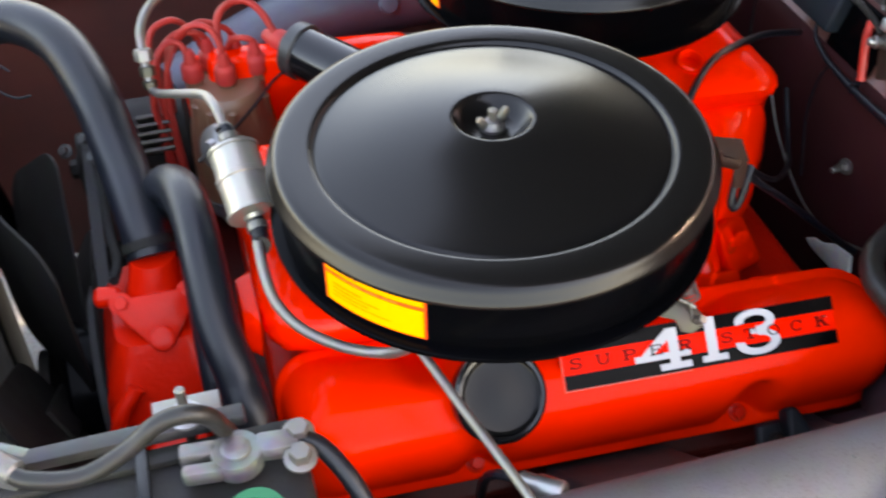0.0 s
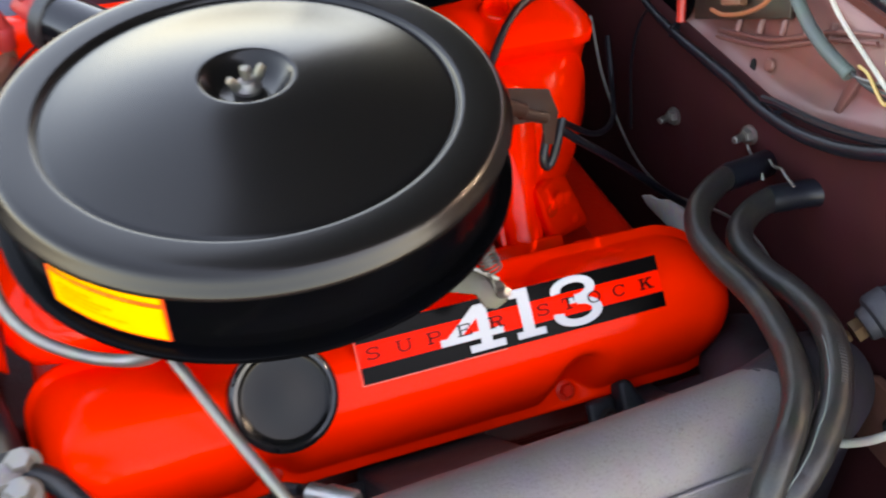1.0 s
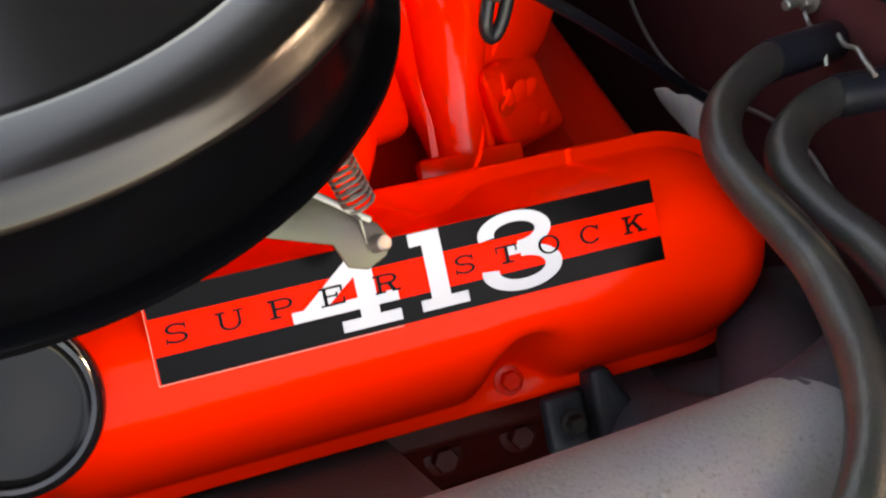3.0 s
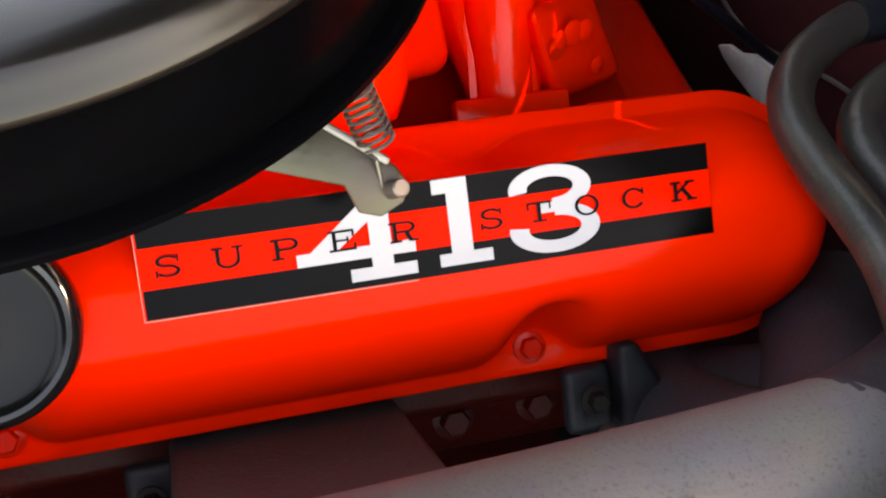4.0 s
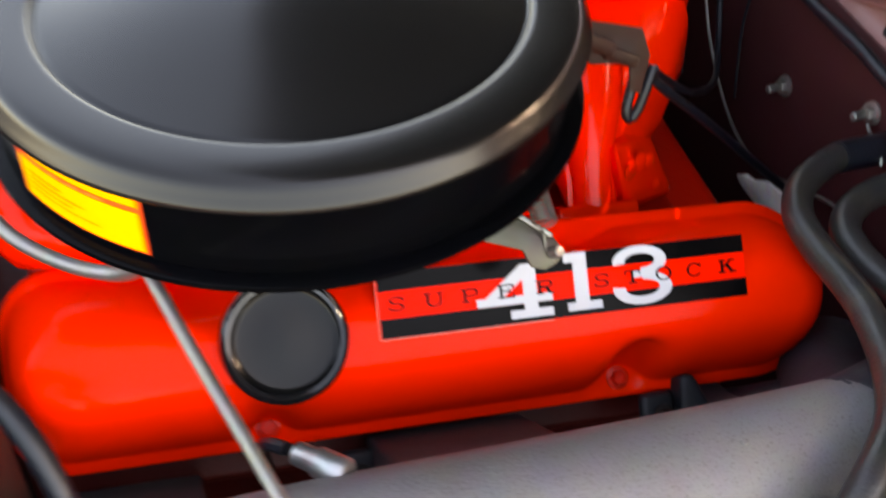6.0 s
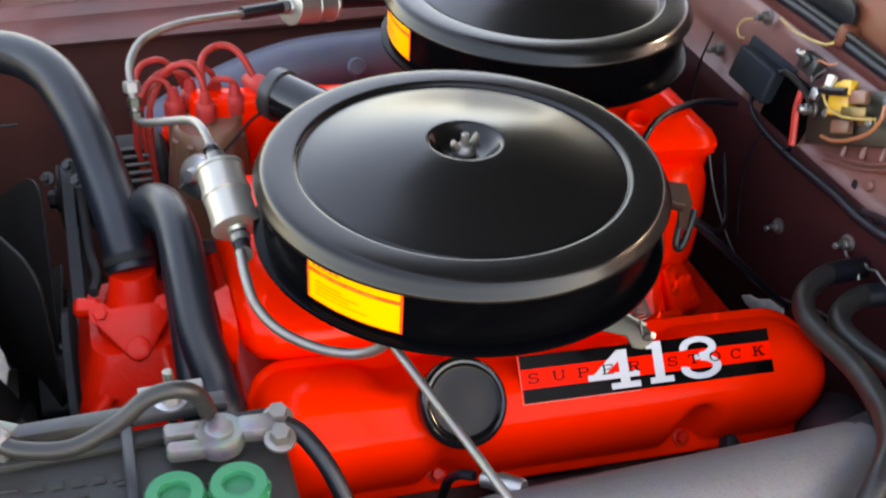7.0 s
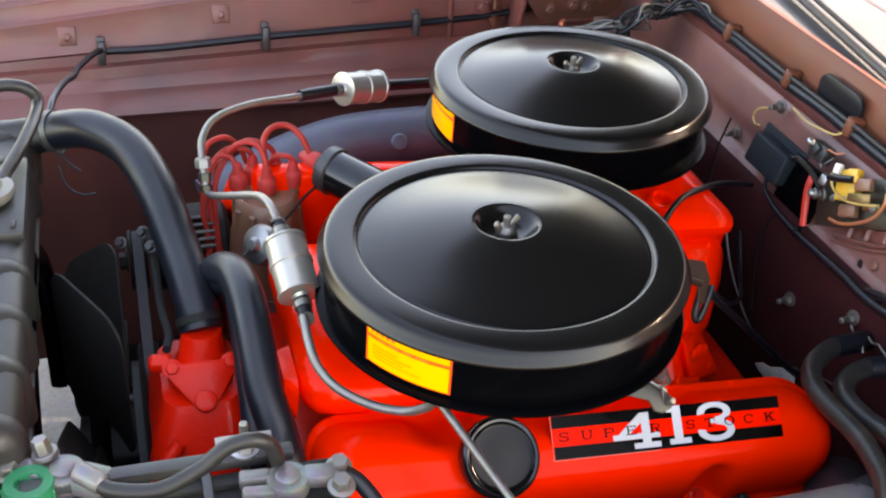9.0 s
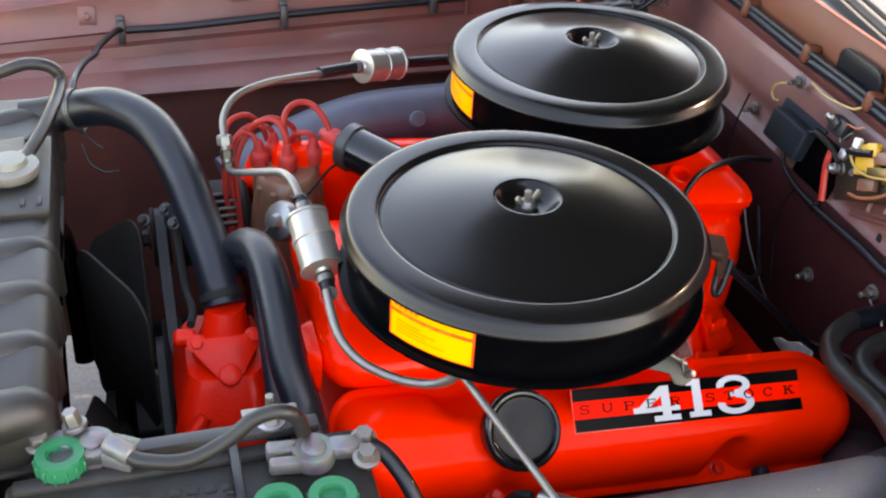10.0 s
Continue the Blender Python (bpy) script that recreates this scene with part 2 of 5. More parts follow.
def rounded_loop(x0, x1, y0, y1, r, per=10, r1=None):
    """A rounded rectangle, counter-clockwise, with extra points on the long sides."""
    pts = []
    q = r1 or r
    for cx, cy, a0, r in ((x1 - q, y0 + q, -90, q), (x1 - q, y1 - q, 0, q), (x0 + r, y1 - r, 90, r), (x0 + r, y0 + r, 180, r)):
        for j in range(per + 1):
            a = radians(a0 + 90 * j / per)
            pts.append((cx + r * math.cos(a), cy + r * math.sin(a)))
    return pts


def extrude_outline(pts, h, m=None, bevel=0.0, bm=None):
    b = bmesh.new()
    lo = [b.verts.new((x, y, 0)) for x, y in pts]
    f = b.faces.new(lo)
    r = bmesh.ops.extrude_face_region(b, geom=[f])
    bmesh.ops.translate(b, verts=[v for v in r["geom"] if isinstance(v, bmesh.types.BMVert)], vec=(0, 0, h))
    if bevel:
        bmesh.ops.bevel(b, geom=b.edges, offset=bevel, segments=2, profile=0.5, affect="EDGES")
    bmesh.ops.transform(b, matrix=m or Matrix(), verts=b.verts)
    return b if bm is None else merge(bm, b)


def ribbon(rows, thick, mat, name, label, category, kind=""):
    """A sheet of metal: rows of equal point lists, thickened."""
    bm = sheet(rows)
    bmesh.ops.recalc_face_normals(bm, faces=bm.faces)
    bmesh.ops.solidify(bm, geom=bm.faces[:], thickness=thick)
    return solid(name, bm, mat, label, category, kind=kind)


def sheet(rows):
    bm = bmesh.new()
    vs = [[bm.verts.new(p) for p in row] for row in rows]
    for a, b in zip(vs, vs[1:]):
        for j in range(len(a) - 1):
            bm.faces.new((a[j], a[j + 1], b[j + 1], b[j]))
    return bm


def wedge(corners, drop, bevel):
    """A cast block under a sloping four-cornered face."""
    bm = bmesh.new()
    top = [bm.verts.new(c) for c in corners]
    low = [bm.verts.new(Vector(c) + Vector(drop)) for c in corners]
    skin(bm, [low, top])
    bmesh.ops.recalc_face_normals(bm, faces=bm.faces)
    bmesh.ops.bevel(bm, geom=bm.edges, offset=bevel, segments=3, profile=0.5, affect="EDGES")
    return bm


SLOPE = 4.2  # the engine leans back towards the gearbox
ENGINE = pose(0, 0, 0.80, 0, SLOPE, 0)  # origin: front lower corner of the valve cover's decal


def eng(x, y, z):
    """A point in the engine's own frame; z is given as height at x = 0."""
    return Vector((x, y, z - math.tan(radians(SLOPE)) * x))


# ---- ground ----
bm = bmesh.new()
bmesh.ops.create_grid(bm, x_segments=4, y_segments=4, size=60)
solid("ground", bm, ASPHALT, "pale worn asphalt yard lit by sun", "ground", kind="structure")

# ---- body shell ----
FW = 0.405  # firewall plane


def panel(name, prof, span, thick, mat, label, category, axis="x", lift=None):
    """Pressed sheet metal: a cross-section of (offset, height) swept along x or y; lift(i, s) bends row i."""
    rows = []
    for i, (o, z) in enumerate(prof):
        rows.append([((s, o, z) if axis == "x" else (o, s, z)) for s in span])
        if lift:
            rows[-1] = [(x, y, z + lift(i, x if axis == "x" else y)) for x, y, z in rows[-1]]
    return ribbon(rows, thick, mat, name, label, category, "structure")


ys = [-0.62 + 0.05 * i for i in range(31)]
xs = [-0.66 + 0.055 * i for i in range(20)]
# firewall: upright lower panel, rounded shoulder, then the lighter panel that leans back under the cowl
rise = lambda y: min(0.05, 0.45 * max(0, 0.10 - y))  # the shoulder climbs towards the near side
LOWER = [(FW + 0.02, 0.20), (FW, 0.45), (FW, 0.60), (FW, 0.72), (FW, 0.80), (FW + 0.001, 0.828), (FW + 0.004, 0.838), (FW + 0.0115, 0.8455)]
UPPER = [(FW + 0.0090, 0.8465), (FW + 0.0150, 0.8500), (FW + 0.020, 0.856), (FW + 0.026, 0.872), (FW + 0.028, 0.878), (FW + 0.027, 0.884), (FW + 0.030, 0.895), (FW + 0.040, 0.925), (FW + 0.044, 0.936), (FW + 0.050, 0.940)]
panel("wall_firewall", LOWER, ys, 0.002, BODY_SHADED, "maroon painted steel firewall panel with bolts, shade in its colour", "firewall", "y", lambda i, y: rise(y) * min(1, max(0, (LOWER[i][1] - 0.72) / 0.11)))
panel("wall_firewall_upper", UPPER, ys, 0.002, BODY_LIT, "purple-brown painted upper firewall panel, light put into its colour", "firewall", "y", lambda i, y: rise(y) * max(0, (0.925 - UPPER[i][1]) / 0.08))
# ledge below the cowl, the upright cowl lip with its rolled edge, and the outer panel
panel("trim_cowl_ledge", [(FW + 0.046, 0.940), (FW + 0.044, 0.947), (FW + 0.058, 0.951), (FW + 0.060, 0.956)], ys, 0.002, BODY, "maroon painted ledge carrying the wiring harness", "cowl", "y")
bend = lambda i, s: -0.03 * max(0, s - 0.45) ** 2
panel("trim_cowl_lip", [(FW + 0.060, 0.956), (FW + 0.063, 0.975), (FW + 0.068, 1.000), (FW + 0.070, 1.003), (FW + 0.071, 1.008), (FW + 0.074, 1.011), (FW + 0.080, 1.011), (FW + 0.083, 1.006)], ys, 0.002, BODYOUT, "copper brown painted cowl lip above the firewall", "cowl", "y", bend)
panel("trim_cowl_panel", [(FW + 0.084, 1.003), (FW + 0.10, 1.005), (FW + 0.18, 1.018), (FW + 0.30, 1.045), (FW + 0.42, 1.08)], ys, 0.003, COWLWHITE, "glossy pale cowl top panel below the windscreen", "cowl", "y", bend)
panel("trim_cowl_strip", [(FW + 0.204, 1.0225), (FW + 0.206, 1.0265), (FW + 0.232, 1.0325), (FW + 0.234, 1.0300)], ys, 0.002, PINKSTRIP, "dull pink moulding strip on the cowl panel", "cowl", "y", bend)
# far inner fender: recessed wall, ledge, ribs, flange and rolled top, all climbing towards the rear
FEND = [(0.806, 0.365, 0), (0.812, 0.55, 0), (0.815, 0.780, 0.01), (0.787, 0.786, 0.01), (0.783, 0.792, 0.01), (0.787, 0.799, 0.012), (0.812, 0.808, 0.018), (0.822, 0.812, 0.02), (0.827, 0.822, 0.025), (0.834, 0.826, 0.03),
        (0.838, 0.840, 0.04), (0.848, 0.843, 0.04), (0.852, 0.856, 0.05), (0.847, 0.861, 0.055), (0.850, 0.868, 0.08), (0.858, 0.892, 0.11), (0.860, 0.907, 0.11), (0.868, 0.911, 0.11), (0.872, 0.920, 0.115), (0.874, 0.932, 0.12), (0.884, 0.938, 0.13), (0.890, 0.952, 0.13), (0.900, 0.957, 0.13), (0.915, 0.955, 0.13)]
panel("wall_fender_inner_far", [(a, b) for a, b, _ in FEND], xs, 0.0015, BODY, "maroon painted inner fender with pressed ribs", "inner fender", "x", lambda i, s: FEND[i][2] * (s + 0.4))
panel("wall_fender_outer_far", [(0.917, 0.957), (0.95, 0.962), (1.08, 0.94), (1.14, 0.82), (1.16, 0.40)], xs, 0.002, COWLPAINT, "polished copper brown outer fender", "fender", "x", lambda i, s: 0.10 * (s + 0.4))
# near fender, front panel, cabin and floor close the bay
panel("wall_fender_inner_near", [(-0.26, 0.20), (-0.27, 0.60), (-0.30, 0.68), (-0.36, 0.76), (-0.42, 0.80), (-0.55, 0.80), (-0.62, 0.70), (-0.64, 0.30)], xs, 0.002, BODY, "maroon painted inner fender beside the battery", "inner fender")
panel("wall_radiator_support", [(-0.60, 0.20), (-0.60, 0.86), (-0.64, 0.88), (-0.92, 0.84), (-0.97, 0.35)], [-0.64 + 0.2 * i for i in range(10)], 0.002, BODY, "maroon painted radiator support panel", "panel", "y")
panel("wall_cabin", [(FW + 0.44, 1.08), (FW + 0.85, 1.42), (FW + 1.8, 1.46), (FW + 2.0, 0.30)], [-0.64 + 0.2 * i for i in range(10)], 0.003, COWLPAINT, "closed car cabin behind the engine bay", "cabin", "y")
for y in (-0.65, 1.15):
    solid("wall_cabin_side", extrude_outline([(FW + 0.09, 0.30), (FW + 2.0, 0.30), (FW + 1.8, 1.45), (FW + 0.85, 1.41), (FW + 0.44, 1.07), (FW + 0.09, 0.99)], 0.01, pose(0, y, 0, 90, 0, 0), 0.002), COWLPAINT, "polished copper brown car body side", "car body", kind="structure")
# Unseen panel, added to stop sun reaching the ground under the fender.
solid("wall_sun_block_far", box((0.01, 0.23, 0.76), pose(FW + 0.07, 1.02, 0.60), 0.002), BODY, "unseen maroon panel added to keep sun off the ground", "panel", kind="structure")
# Added dark sheet; it stands for the shade under the engine.
solid("floor_dark_sheet", box((0.75, 1.02, 0.02), pose(0.10, 0.28, 0.21), 0.004), DARKSTEEL, "dark sheet added for the shade below the engine", "undertray", kind="structure")

# Added dark sheet that hides the bright ground below the far fender.
solid("dark_sheet_far", box((0.85, 0.01, 0.20), pose(-0.012, 0.795, 0.28), 0.003), DARKSTEEL, "dark sheet added to hide bright ground below the fender", "splash shield", kind="structure")
# hood, raised on its hinges behind the bay
HOODTILT = 54
hood = thing("hood", (0.62, 0.27, 1.12), "maroon painted car hood raised on its hinges", "hood")
hv = Vector((-math.cos(radians(HOODTILT)), 0, math.sin(radians(HOODTILT))))
hm = Matrix.Translation(Vector((0.62, 0.27, 1.14)) + hv * 0.62) @ Matrix.Rotation(radians(HOODTILT), 4, "Y")
part("panel", box((1.24, 1.56, 0.012), hm, 0.005), BODY, hood)
# Unseen matt black sheet, added to darken what the lids reflect.
part("dark_underside", box((1.10, 1.42, 0.010), hm @ pose(0, 0, -0.013), 0.004), HOODBLACK, hood, "unseen black sheet added to darken reflections")
for y in (-0.27, 0.80):
    part("hinge_arm", tube([(0.428, y, 0.992), (0.47, y, 1.06), (0.55, y, 1.12), (0.585, y, 1.19)], 0.009, 10), BODY, hood)
for y in (-0.74, 0.74):
    part("brace", box((1.1, 0.06, 0.03), hm @ pose(0, y, -0.022), 0.01), BODY, hood)

# bolts and square plates on the far fender
for x in (-0.41, -0.198, 0.003, 0.20):
    z = 0.886 + 0.11 * (x + 0.4)
    pl = thing("fender_plate", (x, 0.854, z - 0.012), "maroon painted square plate with bolt on the fender", "plate", "plates along the fender")
    part("plate", box((0.024, 0.004, 0.026), pose(x, 0.8545, z, -18, 0, 0), 0.001), BODY, pl)
    part("bolt", hexbolt((x, 0.852, z), (0, -1, 0.3), 0.0045, 0.005), BODY, pl)

# wiring harness along the far fender with its clips
fh = thing("fender_harness", (-0.14, 0.838, 0.86), "black taped wiring harness clipped along the fender", "wiring harness")
part("loom", tube([(-0.36, 0.834, 0.868), (-0.28, 0.836, 0.868), (-0.136, 0.838, 0.876), (0.0, 0.838, 0.882), (0.088, 0.838, 0.886), (0.20, 0.84, 0.892), (0.30, 0.84, 0.905)], 0.0052, 10), RUBBER, fh)
part("tail", tube([(-0.36, 0.834, 0.868), (-0.372, 0.82, 0.874), (-0.395, 0.76, 0.880), (-0.402, 0.72, 0.885), (-0.414, 0.68, 0.893), (-0.426, 0.60, 0.905), (-0.43, 0.55, 0.89)], 0.0042, 10), RUBBER, fh)
for x, z in ((-0.366, 0.866), (-0.137, 0.876), (0.088, 0.886)):
    clip = part("clip", box((0.011, 0.011, 0.034), pose(x, 0.8315, z, -12, 4, 0), 0.003), PLASTIC, fh)
    part("tab", box((0.012, 0.004, 0.012), pose(x, 0.8385, z + 0.016, -12, 0, 0), 0.002), PLASTIC, clip)

# ---- hood hinge with its spring, at the rear corner of the bay ----
hg = thing("hinge_assembly", (0.33, 0.80, 0.88), "maroon painted hood hinge with coil spring", "hinge")
part("plate", extrude_outline([(0.222, 1.06), (0.222, 0.964), (0.235, 0.945), (0.268, 0.903), (0.285, 0.897), (0.385, 0.899), (0.405, 0.915), (0.420, 0.962), (0.425, 1.06)], 0.004, pose(0, 0.802, 0, 90, 0, 0), 0.001), HINGE, hg, "brown oxide hinge plate")
part("link_arm", extrude_outline([(0.275, 1.06), (0.292, 0.985), (0.305, 0.962), (0.318, 0.966), (0.312, 0.992), (0.300, 1.06)], 0.005, pose(0, 0.795, 0, 90, 0, 0), 0.001), HINGE, hg)
part("arm_flange", box((0.007, 0.05, 0.10), pose(0.243, 0.822, 0.915, 0, 8, 0), 0.003), BODY, hg)
for x, z in ((0.285, 0.915), (0.322, 0.920), (0.355, 0.955), (0.345, 0.915), (0.37, 0.93)):
    part("bolt", hexbolt((x, 0.797, z), (0, -1, 0), 0.0065, 0.006), HINGE, hg)
part("pocket", box((0.092, 0.010, 0.074), pose(0.188, 0.846, 0.898, -8, 0, 0), 0.006), BODY, hg)
part("pocket_rim", tube([(0.143, 0.838, 0.862), (0.143, 0.838, 0.930), (0.150, 0.838, 0.936), (0.232, 0.838, 0.937), (0.240, 0.838, 0.960)], 0.004, 8), BODY, hg)
part("nut", hexbolt((0.195, 0.840, 0.905), (0, -1, 0.1), 0.009, 0.007), BODY, hg)
part("catch", box((0.016, 0.006, 0.018), pose(0.214, 0.832, 0.912, -20, 20, 25), 0.003), BODYOUT, hg)
part("catch", box((0.014, 0.006, 0.020), pose(0.212, 0.832, 0.884, -20, -15, 25), 0.003), BODYOUT, hg)
part("spring", tube([(0.322 + 0.072 * t, 0.788 + 0.017 * math.sin(2 * math.pi * 13 * t), 1.006 - 0.016 * t + 0.017 * math.cos(2 * math.pi * 13 * t)) for t in (i / 156 for i in range(157))], 0.0021, 6, 1), GOLDSPRING, hg, "yellowed steel coil spring")
part("spring_hook", tube([(0.397, 0.79, 0.995), (0.405, 0.788, 0.975), (0.42, 0.788, 0.968), (0.432, 0.79, 0.980)], 0.003, 8), ZINC, hg)
part("pivot", lathe([(0.006, -0.006), (0.020, -0.004), (0.022, 0.004), (0.014, 0.012), (0.008, 0.014)], along((0.425, 0.792, 0.992), (0.425, 0.70, 1.0)), 18), PINKSTRIP, hg, "pink-painted pivot boss")

# ---- things on the firewall ----
for x, y, z in ((FW, 0.131, 0.807), (FW, 0.240, 0.755), (FW + 0.034, 0.395, 0.935), (FW + 0.024, 0.46, 0.866)):
    sc = thing("firewall_bolt", (x - 0.006, y, z), "bright zinc bolt and washer in the firewall", "bolt", "bolts in the firewall")
    part("head", hexbolt((x - 0.001, y, z), (-1, -0.15, 0.1), 0.0062, 0.008), DULLSTEEL, sc)
    part("shank", rod((x - 0.008, y, z), (x - 0.02, y - 0.003, z + 0.001), 0.0034, 10, 0.0008), DULLSTEEL, sc)
# hose clip wires under the upper bolt
for pts in ([(0.397, 0.124, 0.803), (0.395, 0.116, 0.801), (0.389, 0.106, 0.806), (0.387, 0.098, 0.803), (0.383, 0.088, 0.812), (0.381, 0.078, 0.803)], [(0.394, 0.090, 0.812), (0.391, 0.080, 0.813), (0.386, 0.066, 0.822), (0.383, 0.056, 0.823), (0.378, 0.040, 0.826)]):
    solid("spring_clip", tube(pts, 0.0014, 6), DULLSTEEL, "thin steel wire clip by the heater hose", "clip", "wire clips on the hoses")

# black edge hose along the firewall shoulder, with a thinner cable above
edge = [(0.425, 0.305, 0.905), (0.420, 0.343, 0.893), (0.408, 0.350, 0.858), (0.399, 0.314, 0.846), (0.396, 0.254, 0.843), (0.395, 0.193, 0.846), (0.395, 0.153, 0.848), (0.395, 0.115, 0.847), (0.395, 0.072, 0.853), (0.396, 0.030, 0.867), (0.397, -0.002, 0.883), (0.398, -0.027, 0.898), (0.400, -0.075, 0.918)]
eh = thing("edge_hose", (0.40, 0.15, 0.84), "black rubber hose along the firewall shoulder", "hose")
part("hose", tube(edge, 0.0056, 12, radii=lambda t: 0.4 + 0.6 * min(1, max(0, t - 0.2) * 4)), RUBBER, eh)
for y, z in ((0.255, 0.8435), (0.10, 0.8485)):
    part("clip", box((0.010, 0.005, 0.014), pose(0.398, y, z, 8, 0, 0), 0.002), RUBBER, eh)
solid("edge_cable", tube([(0.396, 0.118, 0.855), (0.397, 0.099, 0.8615), (0.398, 0.062, 0.8705), (0.400, 0.028, 0.881), (0.402, -0.002, 0.893), (0.404, -0.030, 0.907), (0.406, -0.075, 0.928)], 0.0036, 8), RUBBER, "thin black cable above the firewall hose", "cable")
# pressed seams, a drain hole and loose lines on the upper panel
fs = thing("firewall_seam", (0.43, 0.12, 0.875), "maroon spot-welded seam with drain hole on the upper firewall", "seam", kind="structure")
for dz in (0.0, 0.0065):
    part("bead", tube([(0.4215 + dz * 0.3, 0.222, 0.8500 + dz), (0.4265 + dz * 0.3, 0.163, 0.8720 + dz), (0.4320 + dz * 0.3, 0.130, 0.8920 + dz), (0.4365 + dz * 0.3, 0.100, 0.9120 + dz), (0.4420 + dz * 0.3, 0.060, 0.930 + dz)], 0.0021, 8), BODY_LIT, fs)
for k in range(5):
    y = 0.200 - 0.024 * k
    part("rib", tube([(0.4245 + 0.0035 * k, y, 0.867 + 0.0105 * k), (0.4290 + 0.0035 * k, y + 0.004, 0.879 + 0.0105 * k)], 0.0030, 8), BODY_LIT, fs)
# Flat disc on the panel; the hole's inner shade is its dark colour.
part("drain_hole", lathe([(0.0072, 0), (0.0068, 0.0006), (0.0, 0.0008)], along((0.4210, 0.166, 0.8515), (0.30, 0.166, 0.90)) @ Matrix.Scale(0.5, 4, (1, 0.6, 0)), 18), DARKSTEEL, fs, "dark disc standing for an open hole")
part("dimple", lathe([(0.0060, -0.001), (0.0050, 0.0008), (0.0030, 0.0012), (0.0, 0.0010)], along((0.4235, 0.150, 0.8620), (0.30, 0.150, 0.91)), 18), BODY_LIT, fs)
part("crease", wedge([(0.4235, 0.070, 0.858), (0.4215, 0.060, 0.862), (0.4295, 0.054, 0.906), (0.4320, 0.066, 0.906)], (0.012, 0.0, 0.0), 0.002), BODY_LIT, fs)
dh = thing("drain_hose", (0.42, 0.08, 0.91), "grey-green rubber hose end on the firewall", "hose")
part("hose", tube([(0.432, 0.17, 0.948), (0.422, 0.135, 0.934), (0.416, 0.105, 0.9245), (0.415, 0.082, 0.918), (0.415, 0.054, 0.914)], 0.0056, 12), SEALGREY, dh)
part("end_ring", rod((0.415, 0.058, 0.9145), (0.415, 0.052, 0.9135), 0.0062, 12, 0.001), SEALGREY, dh)
solid("pale_rod", tube([(0.409, 0.10, 0.973), (0.405, 0.067, 0.957), (0.4025, 0.030, 0.945), (0.400, -0.008, 0.933), (0.398, -0.05, 0.918)], 0.0019, 8), PALEWIRE, "pale sheathed wire crossing the firewall", "wire")
solid("thin_wire", tube([(0.414, 0.045, 0.926), (0.411, 0.032, 0.928), (0.409, 0.018, 0.922), (0.408, 0.006, 0.918), (0.409, 0.004, 0.926), (0.410, 0.008, 0.937), (0.413, 0.020, 0.945)], 0.0015, 6), YWIRE, "thin yellow wire loop on the firewall", "wire")
for k in range(4):
    solid("thin_wire", tube([(0.415, 0.054, 0.913 + 0.0015 * k), (0.413, 0.03, 0.922 - 0.002 * k), (0.414, -0.01, 0.938 - 0.005 * k), (0.416, -0.06, 0.945)], 0.0012, 6), (DULLSTEEL, GREYRUBBER, SEALGREY, GREYRUBBER)[k], "thin loose wire at the firewall hose end", "wire")
# relay, terminal blocks and wires
vr = thing("voltage_regulator", (0.415, 0.385, 0.875), "blue-grey steel voltage regulator box on the firewall", "voltage regulator")
part("cover", box((0.026, 0.074, 0.040), pose(0.420, 0.363, 0.880, 0, 15, 0), 0.004, 3), BLUEGREY, vr)
part("base", box((0.006, 0.094, 0.050), pose(0.432, 0.366, 0.881, 0, 15, 0), 0.002), BLUEGREY, vr)
part("screw", hexbolt((0.428, 0.405, 0.865), (-1, 0, 0.2), 0.004, 0.004), DULLSTEEL, vr)
solid("firewall_cover", box((0.006, 0.075, 0.060), pose(0.424, 0.298, 0.874, 0, 18, 0), 0.012, 3), GLOSSBLACK, "black blanking plate on the firewall", "plate")
tb = thing("terminal_block", (0.425, 0.281, 0.925), "black terminal block with bright studs on the firewall", "terminal block")
part("block", box((0.016, 0.030, 0.022), pose(0.420, 0.278, 0.934, 0, 18, 0), 0.004), PLASTIC, tb)
part("cap", box((0.008, 0.016, 0.014), pose(0.412, 0.280, 0.940, 20, 18, 0), 0.003), PLASTIC, tb)
part("stud", lathe([(0.0032, 0.0), (0.0044, 0.002), (0.0044, 0.009), (0.003, 0.012), (0.0, 0.013)], along((0.414, 0.283, 0.942), (0.402, 0.287, 0.948)), 14), CHROME, tb)
rl = thing("relay", (0.42, 0.22, 0.89), "open yellow relay with brass terminals and loose wires", "relay")
RM = pose(0, 0, 0, 0, 18, 8)


def relay_block(name, x, y, z, size, mat, tilt=0, label="", bevel=0.002):
    part(name, box(size, Matrix.Translation((x, y, z)) @ RM @ pose(0, 0, 0, tilt, 0, 0), bevel), mat, rl, label)


relay_block("base", 0.426, 0.205, 0.908, (0.006, 0.105, 0.056), ZINC, -26)
relay_block("coil_frame", 0.415, 0.212, 0.928, (0.014, 0.026, 0.034), AMBER, -26, "amber coil bobbin")
relay_block("coil_frame", 0.411, 0.203, 0.945, (0.012, 0.014, 0.016), AMBER, -26)
relay_block("bridge", 0.413, 0.187, 0.943, (0.010, 0.020, 0.014), BROWN, -26, "brown insulating block")
relay_block("bridge", 0.413, 0.199, 0.903, (0.010, 0.022, 0.014), BROWN, -26, "brown insulating block")
relay_block("strip", 0.411, 0.187, 0.926, (0.003, 0.030, 0.012), BRASS, -26)
relay_block("strip", 0.411, 0.165, 0.928, (0.003, 0.022, 0.008), BRASS, -26)
relay_block("strip", 0.414, 0.239, 0.881, (0.003, 0.022, 0.008), BRASS, 30)
